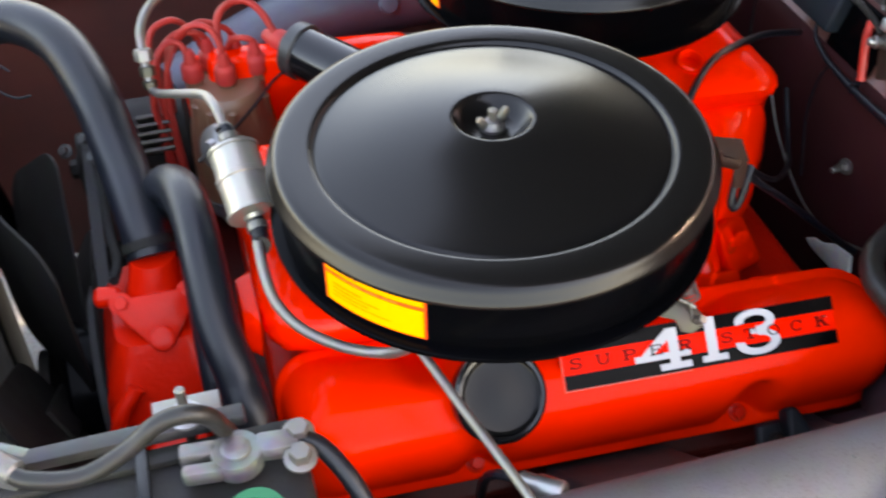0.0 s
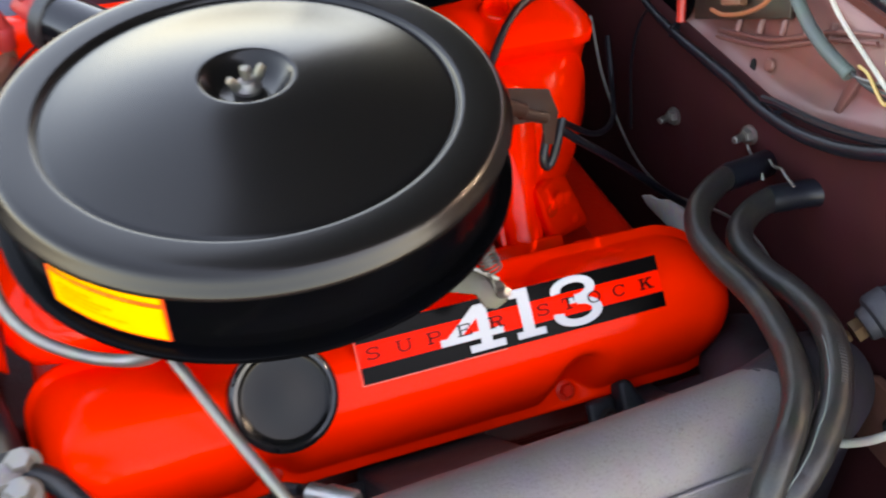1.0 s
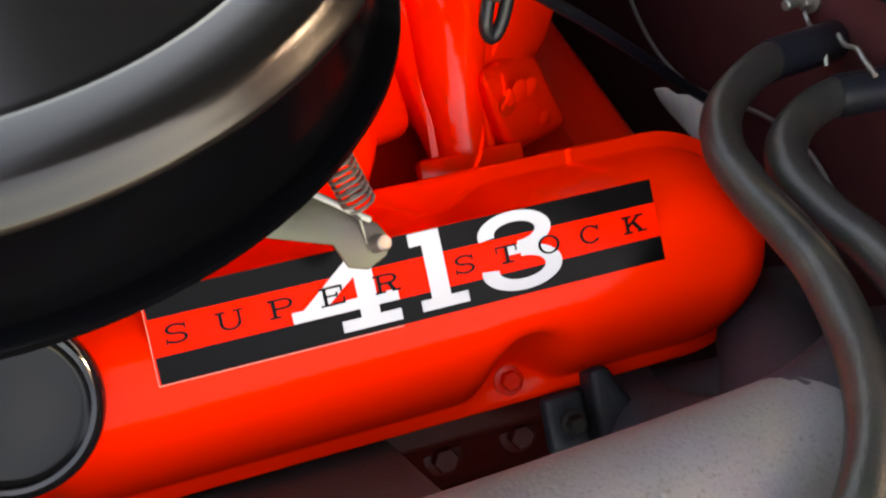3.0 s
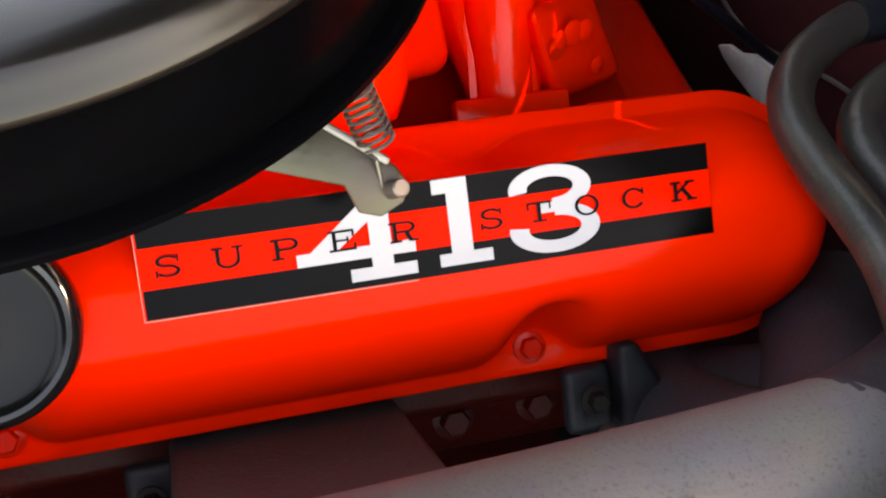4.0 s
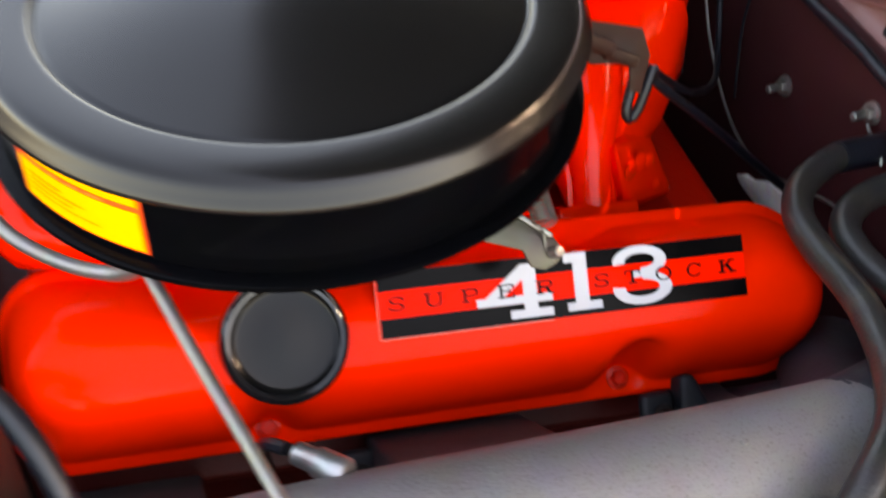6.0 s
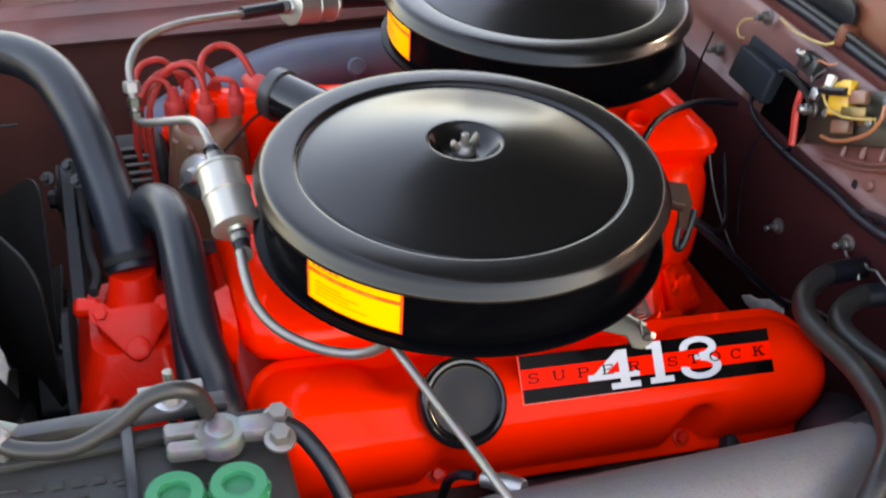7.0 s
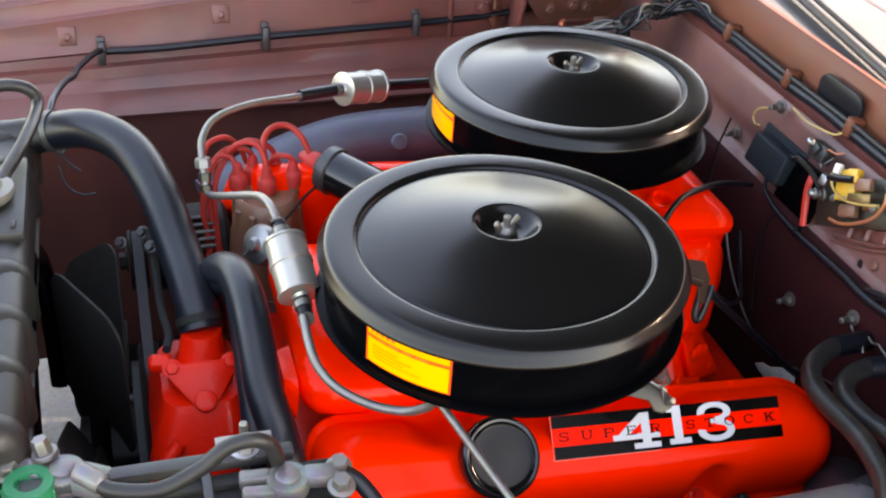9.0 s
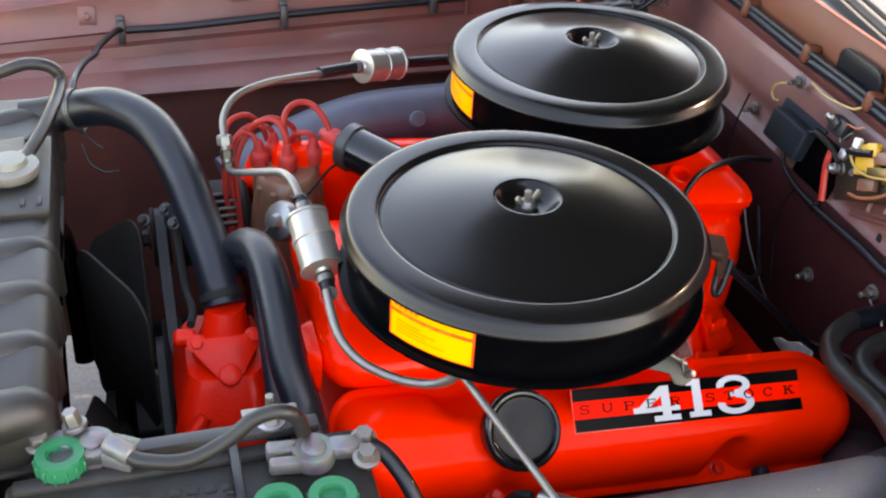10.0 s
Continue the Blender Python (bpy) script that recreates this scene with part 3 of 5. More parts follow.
relay_block("block", 0.408, 0.228, 0.941, (0.008, 0.009, 0.012), CREAM, -10, "white ceramic block")
part("lever", tube([(0.404, 0.234, 0.928), (0.402, 0.218, 0.935), (0.404, 0.197, 0.945)], 0.0042, 10), RUBBER, rl, "black contact lever")
part("terminal", box((0.008, 0.011, 0.012), pose(0.407, 0.244, 0.918, 0, 18, 10), 0.002), CHROME, rl)
for k, r in enumerate((0.0075, 0.0055, 0.0065)):
    part("terminal", rod((0.4145 - 0.005 * k, 0.246 + 0.0008 * k, 0.897 + 0.0006 * k), (0.4105 - 0.005 * k, 0.247 + 0.0008 * k, 0.8975 + 0.0006 * k), r, 14, 0.001), DULLSTEEL, rl)
part("terminal", lathe([(0.0048, 0.0), (0.0048, 0.004), (0.003, 0.0065), (0.0, 0.007)], along((0.401, 0.2482, 0.899), (0.39, 0.250, 0.9005)), 14), CHROME, rl)
for y, z in ((0.224, 0.906), (0.160, 0.930), (0.204, 0.918)):
    part("screw", hexbolt((0.4085, y, z), (-1, 0, 0.3), 0.0028, 0.003), CHROME, rl)
part("lead", tube([(0.412, 0.309, 0.912), (0.408, 0.288, 0.915), (0.408, 0.266, 0.912), (0.408, 0.250, 0.905)], 0.0032, 8), GREYRUBBER, rl)
part("lead", tube([(0.402, 0.229, 0.936), (0.4015, 0.225, 0.926), (0.402, 0.214, 0.919), (0.402, 0.193, 0.920), (0.404, 0.170, 0.929), (0.405, 0.152, 0.938)], 0.0014, 6), YWIRE, rl, "yellow wire")
part("lead", tube([(0.405, 0.216, 0.884), (0.404, 0.198, 0.889), (0.404, 0.174, 0.903), (0.405, 0.152, 0.923), (0.407, 0.144, 0.942), (0.410, 0.148, 0.955)], 0.0019, 8), ORANGEWIRE, rl, "orange wire")
part("lead", tube([(0.412, 0.262, 0.945), (0.408, 0.252, 0.952), (0.410, 0.240, 0.953), (0.414, 0.232, 0.958)], 0.0012, 6), ORANGEWIRE, rl)
part("lead", tube([(0.414, 0.268, 0.930), (0.410, 0.258, 0.925), (0.408, 0.252, 0.934), (0.412, 0.245, 0.945)], 0.0012, 6), DULLSTEEL, rl)
solid("red_lead", tube([(0.410, 0.270, 0.908), (0.405, 0.265, 0.892), (0.402, 0.256, 0.868), (0.400, 0.250, 0.854)], 0.0040, 8), REDRUBBER, "red insulated lead on the firewall", "wire")
solid("thin_wire", tube([(0.434, 0.395, 0.932), (0.420, 0.412, 0.926), (0.418, 0.420, 0.912), (0.416, 0.410, 0.906), (0.414, 0.398, 0.910)], 0.0013, 6), YWIRE, "thin tan wire loop on the firewall", "wire")
solid("thin_wire", tube([(0.436, 0.37, 0.945), (0.437, 0.345, 0.942), (0.436, 0.325, 0.944), (0.438, 0.29, 0.95), (0.44, 0.278, 0.957)], 0.0014, 6), YWIRE, "thin tan wire along the firewall", "wire")
solid("thin_wire", tube([(0.400, 0.44, 0.90), (0.396, 0.45, 0.85), (0.396, 0.45, 0.80), (0.396, 0.44, 0.72), (0.398, 0.40, 0.66)], 0.0014, 6), RUBBER, "thin black wire hanging on the firewall", "wire")
solid("thin_wire", tube([(0.40, 0.30, 0.845), (0.397, 0.31, 0.82), (0.397, 0.315, 0.77), (0.398, 0.30, 0.70)], 0.0014, 6), RUBBER, "thin black wire hanging on the firewall", "wire")
solid("kick_rod", tube([(0.396, 0.40, 0.78), (0.398, 0.361, 0.720), (0.398, 0.293, 0.676), (0.398, 0.225, 0.675), (0.398, 0.133, 0.716), (0.398, 0.083, 0.724), (0.398, 0.03, 0.705)], 0.0016, 6), DULLSTEEL, "thin steel rod across the lower firewall", "rod")
# Pale patch put here for the bright ground that shows through a gap.
solid("bright_ground_patch", extrude_outline([(0.262, 0.640), (0.250, 0.650), (0.235, 0.655), (0.214, 0.671), (0.187, 0.677), (0.181, 0.654), (0.198, 0.641), (0.236, 0.637), (0.252, 0.637)], 0.004, Matrix(((0, 0, -1, 0.400), (1, 0, 0, 0), (0, 1, 0, 0), (0, 0, 0, 1))), 0.001), CREAM, "pale patch standing for bright ground behind a firewall gap", "sealer")

# wiring harness on the cowl ledge with painted straps
ch = thing("cowl_harness", (0.46, 0.4, 0.95), "black taped wiring harness strapped below the cowl", "wiring harness")
part("loom", tube([(0.455, 0.70, 0.955), (0.456, 0.62, 0.958), (0.456, 0.52, 0.956), (0.455, 0.414, 0.955), (0.455, 0.34, 0.957), (0.455, 0.278, 0.956), (0.455, 0.20, 0.955), (0.455, -0.1, 0.955)], 0.0075, 12), RUBBER, ch)
part("tube", tube([(0.452, 0.66, 0.966), (0.453, 0.52, 0.966), (0.452, 0.414, 0.966), (0.452, 0.278, 0.967), (0.452, 0.20, 0.966), (0.452, -0.1, 0.966)], 0.0038, 10), GREYRUBBER, ch)
for y in (0.565, 0.414, 0.280, 0.10):
    part("strap", box((0.024, 0.014, 0.026), pose(0.456, y, 0.962, 0, 10, 0), 0.006, 3), BODYOUT, ch, "copper brown painted strap")
random.seed(4)
for i in range(16):
    a, c, e = (random.uniform(-0.022, 0.022) for _ in range(3))
    part("stray_wire", tube([(0.452, 0.62 + a, 0.958), (0.440 + c * 0.5, 0.66 + e, 0.962 + abs(c)), (0.415 + a, 0.69 + c, 0.950 + e * 0.6), (0.395 + e, 0.675 + a, 0.942 + abs(a)), (0.372 + c, 0.69 + e, 0.932 + a * 0.5), (0.345 + a, 0.70 + c, 0.922 + c * 0.4), (0.31 + e, 0.73 + a, 0.905)], 0.0016 + 0.0004 * (i % 3), 6), (RUBBER, GREYRUBBER, RUBBER, DULLSTEEL)[i % 4], ch)
part("sleeve", tube([(0.455, 0.60, 0.957), (0.449, 0.66, 0.966), (0.445, 0.70, 0.966), (0.428, 0.715, 0.958), (0.405, 0.705, 0.944)], 0.006, 10), RUBBER, ch)
part("connector", box((0.03, 0.022, 0.018), pose(0.42, 0.715, 0.962, 20, 10, 30), 0.004), PLASTIC, ch)
part("connector", box((0.022, 0.018, 0.014), pose(0.395, 0.70, 0.948, -10, 10, 60), 0.004), PLASTIC, ch)
part("tag", box((0.002, 0.010, 0.020), pose(0.456, 0.735, 0.978), 0.001), CREAM, ch)
solid("grommet_plate", extrude_outline(rounded_loop(-0.042, 0.042, -0.020, 0.020, 0.015, 6), 0.006, Matrix.Translation((0.464, 0.322, 0.977)) @ pose(0, 0, 0, 90, 0, -90), 0.0015), RUBBER, "black rubber blanking grommet in the cowl lip", "grommet")
# wiper arm on the cowl panel
wa = thing("wiper_arm", (0.62, 0.45, 1.03), "bright metal wiper arm with black blade", "wiper")
part("arm", tube([(0.588, 1.00, 1.030), (0.553, 0.72, 1.023), (0.523, 0.48, 1.017), (0.494, 0.25, 1.012)], 0.0058, 10), HOLDDOWN, wa)
part("blade", tube([(0.606, 1.00, 1.030), (0.571, 0.72, 1.023), (0.541, 0.48, 1.018), (0.512, 0.25, 1.013)], 0.0034, 8), GREYRUBBER, wa)
for y in (0.52, 0.66):
    solid("washer_nozzle", lathe([(0.007, -0.004), (0.007, 0.003), (0.004, 0.005)], pose(0.624, y, 1.029), 14), PLASTIC, "black washer nozzle on the cowl panel", "nozzle")


# ---- valve cover ----
BANK = ENGINE @ pose(0, 0, 0, 45, 0, 0)  # local x along the engine, y up the bank, z out of the cover
VX0, VX1, VY0, VY1 = -0.217, 0.334, -0.0617, 0.0615


def resample(pts, n):
    length = [0]
    for i in range(len(pts)):
        length.append(length[-1] + math.dist(pts[i], pts[(i + 1) % len(pts)]))
    out, i = [], 0
    for j in range(n):
        s = length[-1] * j / n
        while length[i + 1] < s:
            i += 1
        t = (s - length[i]) / max(1e-9, length[i + 1] - length[i])
        p, q = pts[i], pts[(i + 1) % len(pts)]
        out.append((p[0] + (q[0] - p[0]) * t, p[1] + (q[1] - p[1]) * t))
    return out


def valve_cover(m):
    vc = thing("valve_cover", m @ Vector((0.04, 0.0, -0.061)), "glossy red stamped steel valve cover with stripe decal", "valve cover")
    bm = bmesh.new()
    # height, inset from the flange, corner radius
    levels = [(-0.0620, 0.0, 0.034), (-0.0600, -0.0008, 0.034), (-0.0580, 0.0, 0.034), (-0.0572, 0.0030, 0.033), (-0.0560, 0.0038, 0.033), (-0.0556, 0.0062, 0.032), (-0.0535, 0.0078, 0.032), (-0.046, 0.0098, 0.034), (-0.034, 0.0145, 0.040), (-0.022, 0.0215, 0.044),
              (-0.013, 0.0290, 0.044), (-0.0075, 0.0345, 0.042), (-0.0038, 0.0395, 0.040), (-0.0014, 0.0445, 0.038), (-0.0003, 0.0490, 0.035), (0.0, 0.0525, 0.032)]
    rings = []
    for z, inset, r in levels:
        half = (VY1 - VY0) / 2 - inset
        pts = rounded_loop(VX0 + inset * 0.45, VX1 - inset * 0.9, VY0 + inset, VY1 - inset, min(r, half - 0.0005), 12, min(0.058, half - 0.0005))
        ring = []
        for x, y in resample(pts, 300):
            for bx, side, deep, wide in ((-0.066, -1, 0.013, 0.013), (0.171, -1, 0.020, 0.017), (0.150, 1, 0.014, 0.020), (-0.10, 1, 0.012, 0.022)):
                near = math.exp(-abs((x - bx) / wide) ** 2.6)
                if (y - 0.003) * side > 0 and -0.0570 < z < -0.0002:
                    up = min(1, (-z) / 0.022)
                    y -= side * deep * near * up * (0.75 if z < -0.053 else 1)
            ring.append(bm.verts.new(m @ Vector((x, y, z))))
        rings.append(ring)
    skin(bm, rings, caps=False)
    bm.faces.new(rings[-1])
    part("body", bm, RED, vc, sharp=70)
    out = m.to_3x3() @ Vector((0, 0, 1))
    for bx in (-0.066, 0.171):
        part("bolt", hexbolt(m @ Vector((bx, -0.0487, -0.0555)), out, 0.0056, 0.006), RED_CAST, vc)
    return vc


vc = valve_cover(BANK)
W, DH = 0.2435, 0.0400


def flat(x0, x1, y0, y1, z, m, t=0.0003):
    return box((x1 - x0, y1 - y0, t), m @ pose((x0 + x1) / 2, (y0 + y1) / 2, z), 0)


decal = part("decal", flat(0, W, 0, DH, 0.0005, BANK), REDINK, vc, "red and black striped decal")
part("film_edge", flat(-0.0003, 0.0, -0.0003, DH + 0.0002, 0.0005, BANK), FILMEDGE, decal, "pale clear film edge")
part("film_edge", flat(-0.0003, W * 0.45, -0.0005, -0.0001, 0.0005, BANK), FILMEDGE, decal, "pale clear film edge")
part("stripe", flat(0.0008, W, 0.0002, 0.0118, 0.0009, BANK), BLACKINK, decal)
part("stripe", flat(0.0008, W, 0.0283, DH - 0.0002, 0.0009, BANK), BLACKINK, decal)


def band(cx, cy, rx, ry, a0, a1, w, h, n=28):
    """An arc as an outline, w wide at its sides and h at its top."""
    ang = [radians(a0 + (a1 - a0) * i / n) for i in range(n + 1)]
    return [(cx + rx * math.cos(a), cy + ry * math.sin(a)) for a in ang] + [(cx + (rx - w) * math.cos(a), cy + (ry - h) * math.sin(a)) for a in ang[::-1]]


def bar(x0, x1, y0, y1):
    return [(x0, y0), (x1, y0), (x1, y1), (x0, y1)]


def numeral(outlines):
    bm = bmesh.new()
    for k, o in enumerate(outlines):
        extrude_outline([(x * 0.001, y * 0.001) for x, y in o], 0.0003, BANK @ pose(0, 0, 0.00115 + 0.00003 * k), bm=bm)
    return part("numeral", bm, WHITE, decal, "white slab numeral")


numeral([[(61.0, 12.6), (90.5, 35.8), (100.0, 35.8), (100.0, 33.0), (93.5, 28.4), (78.2, 16.9), (66.5, 12.6)], bar(61.0, 109.8, 11.9, 17.0), bar(91.2, 100.0, 3.0, 35.8), bar(82.0, 109.6, 2.9, 8.0)])
numeral([bar(124.8, 134.0, 3.6, 39.4), bar(119.4, 142.2, 3.5, 8.6), bar(119.0, 126.0, 33.5, 39.4)])
numeral([band(170.0, 30.0, 18.4, 9.6, 190, -88, 8.0, 5.0), band(170.6, 12.9, 20.2, 10.4, 88, -190, 8.4, 5.2), bar(163.5, 172.0, 19.6, 23.9)])


def bowl(cx, cy, rx, ry, a0, a1):
    return band(cx, cy, rx, ry, a0, a1, 1.5, 0.9)


STEM = bar(-4.0, -2.4, 0, 8.4)
LETTERS = {  # wide slab letters: stems, hairlines and serifs, in millimetres
    "S": [bowl(0, 6.15, 4.5, 2.35, 25, 270), bowl(0, 2.3, 4.7, 2.4, 90, -155), bar(3.6, 4.4, 5.6, 8.4), bar(-4.8, -4.0, 0, 2.8)],
    "U": [bar(-4.7, -3.1, 3.0, 8.4), bar(3.5, 4.7, 3.0, 8.4), bowl(0, 3.1, 4.7, 3.2, 180, 360), bar(-6.2, -1.6, 7.6, 8.4), bar(1.8, 6.2, 7.6, 8.4)],
    "P": [STEM, bar(-5.6, -0.6, 0, 0.9), bar(-5.6, 1.8, 7.5, 8.4), bowl(1.7, 6.0, 3.7, 2.4, 90, -90), bar(-2.5, 1.8, 3.6, 4.5)],
    "E": [STEM, bar(-5.6, 5.0, 7.5, 8.4), bar(-5.6, 5.5, 0, 0.9), bar(-2.5, 2.6, 3.9, 4.7), bar(4.1, 5.0, 5.5, 8.0), bar(4.6, 5.5, 0.4, 3.0), bar(1.8, 2.6, 2.9, 5.7)],
    "R": [STEM, bar(-5.6, -0.6, 0, 0.9), bar(-5.6, 1.8, 7.5, 8.4), bowl(1.7, 6.1, 3.7, 2.3, 90, -90), bar(-2.5, 1.8, 3.8, 4.7), [(0.4, 4.2), (2.2, 0.4), (4.2, 0.4), (2.4, 4.2)], bar(2.4, 6.4, 0, 0.9)],
    "T": [bar(-0.85, 0.85, 0, 8.4), bar(-3.0, 3.0, 0, 0.9), bar(-5.3, 5.3, 7.5, 8.4), bar(-5.3, -4.5, 5.2, 8.0), bar(4.5, 5.3, 5.2, 8.0)],
    "O": [bowl(0, 4.2, 5.5, 4.4, 90, 270), bowl(0, 4.2, 5.5, 4.4, -90, 90)],
    "C": [bowl(0, 4.2, 5.3, 4.4, 35, 325), bar(3.9, 4.7, 5.4, 8.3)],
    "K": [STEM, bar(-5.6, -0.8, 0, 0.9), bar(-5.6, -0.8, 7.5, 8.4), [(-2.5, 2.9), (-2.5, 4.3), (2.6, 8.0), (4.2, 8.0)], [(-0.7, 4.6), (2.8, 0.4), (4.9, 0.4), (0.9, 5.6)], bar(1.4, 5.8, 7.5, 8.4), bar(1.8, 6.6, 0, 0.9)],
}


def letter(ch, x):
    bm = bmesh.new()
    for k, o in enumerate(LETTERS[ch]):
        extrude_outline([(px * 0.001, py * 0.001) for px, py in o], 0.0002, BANK @ pose(x, 0.0162, 0.0017 + 0.00002 * k), bm=bm)
    part("letter", bm, BLACKINK, decal)


for ch, x in zip("SUPERSTOCK", (11.4, 34.5, 57, 80, 105, 143, 164, 185.5, 207, 230)):
    letter(ch, x * 0.001)


def eng_box(name, x0, x1, y0, y1, z0, z1, mat, parent, bevel=0.006, label=""):
    m = ENGINE @ pose((x0 + x1) / 2, (y0 + y1) / 2, (z0 + z1) / 2 - 0.80)
    return part(name, box((x1 - x0, y1 - y0, z1 - z0), m, bevel, 3), mat, parent, label)


block = thing("engine_block", ENGINE @ Vector((0.05, 0.268, -0.45)), "red painted cast iron engine block with heads", "engine block")
eng_box("block", -0.25, 0.30, 0.13, 0.41, 0.35, 0.70, RED_SHADED, block, 0.02)
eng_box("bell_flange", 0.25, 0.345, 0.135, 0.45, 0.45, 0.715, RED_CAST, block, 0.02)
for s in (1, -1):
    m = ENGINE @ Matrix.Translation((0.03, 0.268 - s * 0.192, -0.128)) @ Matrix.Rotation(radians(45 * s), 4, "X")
    part("head", box((0.49, 0.100, 0.085), m, 0.006, 3), RED_SHADED, block)
part("gasket", box((0.50, 0.076, 0.003), BANK @ pose(0.050, 0.002, -0.0640), 0.001), DARKSTEEL, block)
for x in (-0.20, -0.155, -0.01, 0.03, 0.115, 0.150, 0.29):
    part("head_bolt", hexbolt(BANK @ Vector((x, -0.040, -0.100)), BANK.to_3x3() @ Vector((0, -1, 0)), 0.009, 0.012), RED_SHADED, block)
part("head_rail", box((0.13, 0.03, 0.06), pose(0.165, 0.048, 0.600, 0, SLOPE, 0), 0.006, 3), RED_SHADED, block)
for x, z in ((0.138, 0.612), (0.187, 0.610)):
    part("rail_bolt", hexbolt((x, 0.033, z), (0, -0.8, 0.6), 0.0085, 0.010), RED_SHADED, block)
FARBANK = ENGINE @ pose(0, 0.536, 0, -45, 0, 0)
fv = thing("valve_cover", FARBANK @ Vector((0.04, 0.0, -0.061)), "glossy red stamped steel valve cover on the far bank", "valve cover")
part("body", box((0.56, 0.125, 0.06), FARBANK @ pose(0.043, 0.0, -0.031), 0.018, 4), RED, fv)


# ---- oil filler cap on the valve cover ----
capm = BANK @ pose(-0.0578, 0.0082, 0.0) @ Matrix.Scale(0.945, 4)
cap = thing("oil_filler_cap", capm.translation, "gloss black round oil breather cap on the valve cover", "oil cap")
part("skirt", lathe([(0.026, -0.004), (0.030, 0.002), (0.0365, 0.004), (0.0385, 0.008), (0.0390, 0.016), (0.0386, 0.0205), (0.0370, 0.0235), (0.0350, 0.0246), (0.0330, 0.0240), (0.0318, 0.0222)], capm, 64, caps=False), CAPBLACK, cap)
part("top", lathe([(0.0319, 0.0223), (0.0305, 0.0212), (0.028, 0.0206), (0.015, 0.0212), (0.0, 0.0216)], capm, 64, caps=False), DISHBLACK, cap, "shallow dished cap top")


# ---- air cleaners ----
def air_cleaner(cx, cy, label_angle):
    z0 = 0.9135
    ac = thing("air_cleaner", (cx, cy, z0), "satin black round air cleaner with domed lid and orange label", "air cleaner", "air cleaners on the carburettors")
    m = pose(cx, cy, 0)
    part("base_pan", lathe([(0.060, z0), (0.150, z0), (0.1655, z0 + 0.001), (0.1690, z0 + 0.003), (0.1690, z0 + 0.006), (0.1655, z0 + 0.0075), (0.150, z0 + 0.006)], m, 96), GLOSSBLACK, ac)
    part("side_wall", lathe([(0.1600, z0 + 0.007), (0.1612, z0 + 0.012), (0.1612, 0.9645), (0.155, 0.967)], m, 96), GLOSSBLACK, ac, "gloss black side wall")
    part("lid", lathe([(0.1608, 0.9640), (0.1660, 0.9630), (0.1672, 0.9637), (0.1675, 0.9647), (0.1667, 0.9664), (0.1652, 0.9690), (0.1638, 0.9714), (0.1634, 0.9722), (0.1628, 0.9732), (0.1617, 0.9752), (0.1601, 0.9768), (0.1575, 0.9778), (0.1535, 0.9783), (0.1460, 0.9784), (0.1370, 0.9781),
                       (0.1346, 0.9778), (0.1332, 0.9768), (0.1324, 0.9752), (0.1316, 0.9743), (0.1306, 0.9742), (0.1297, 0.9749), (0.1288, 0.9754), (0.1272, 0.9757), (0.1200, 0.9771), (0.100, 0.9818), (0.080, 0.9866), (0.060, 0.9909), (0.040, 0.9944), (0.0320, 0.9955), (0.0298, 0.9956), (0.0286, 0.9948),
                       (0.0272, 0.9925), (0.0200, 0.9862), (0.0165, 0.9848), (0.0, 0.9846)], m, 128), SATIN, ac, sharp=60)
    nut = part("wing_nut", lathe([(0.0092, 0.9840), (0.0092, 0.9872), (0.0070, 0.9886), (0.0058, 0.9915), (0.0040, 0.9925)], m, 16), DULLSTEEL, ac, "dull zinc wing nut")
    part("stud", rod((cx, cy, 0.985), (cx, cy, 1.0015), 0.0034, 10, 0.0010), DULLSTEEL, nut)
    for s in (-1, 1):
        wing = [(0.002, -0.004), (0.0085, -0.003), (0.0125, 0.001), (0.0145, 0.0065), (0.0132, 0.0095), (0.0105, 0.0100), (0.0080, 0.0070), (0.0050, 0.0030), (0.002, 0.0015)]
        w = Matrix.Translation((cx, cy, 0.9890)) @ Matrix.Rotation(radians(20 + (180 if s < 0 else 0)), 4, "Z") @ pose(0, 0.0015, 0, 90, 0, 0)
        part("wing", extrude_outline(wing, 0.0030, w, 0.0008), DULLSTEEL, nut)

    def curved(a0, a1, za, zb, r):
        n = 24
        return sheet([[(cx + r * math.cos(radians(a0 + (a1 - a0) * i / n)), cy + r * math.sin(radians(a0 + (a1 - a0) * i / n)), z) for i in range(n + 1)] for z in (za, zb)])

    a0, a1 = label_angle - 14.6, label_angle + 14.6
    lab = part("label", curved(a0, a1, 0.9245, 0.9636, 0.1617), LABELRED, ac, "orange and yellow paper label")
    part("field", curved(a0 + 0.7, a1 - 0.7, 0.9256, 0.9500, 0.16195), YELLOW, lab)
    part("field", curved(a0 + 0.7, a1 - 0.7, 0.9535, 0.9627, 0.16195), YELLOW, lab)
    # unreadable print as plain bars
    for k, (b0, b1, za, zb) in enumerate([(2, 3.3, 0.9560, 0.9610), (3.8, 5.2, 0.9560, 0.9600), (5.7, 7.2, 0.9560, 0.9610), (7.7, 9.2, 0.9560, 0.9600), (9.7, 11, 0.9560, 0.9600), (5, 8, 0.9508, 0.9528), (9, 12.5, 0.9508, 0.9528), (13.5, 17, 0.9508, 0.9528), (18, 22, 0.9508, 0.9528), (3, 12, 0.9430, 0.9440), (3, 17, 0.9395, 0.9404), (3, 14, 0.9360, 0.9368), (3, 20, 0.9325, 0.9332)]):
        part("print_bar", curved(a0 + b0, a0 + b1, za, zb, 0.1622), LABELPRINT, lab)
    return ac


AC1, AC2 = (-0.029, 0.106), (0.165, 0.431)
air_cleaner(*AC1, -137.6)
air_cleaner(*AC2, -179)


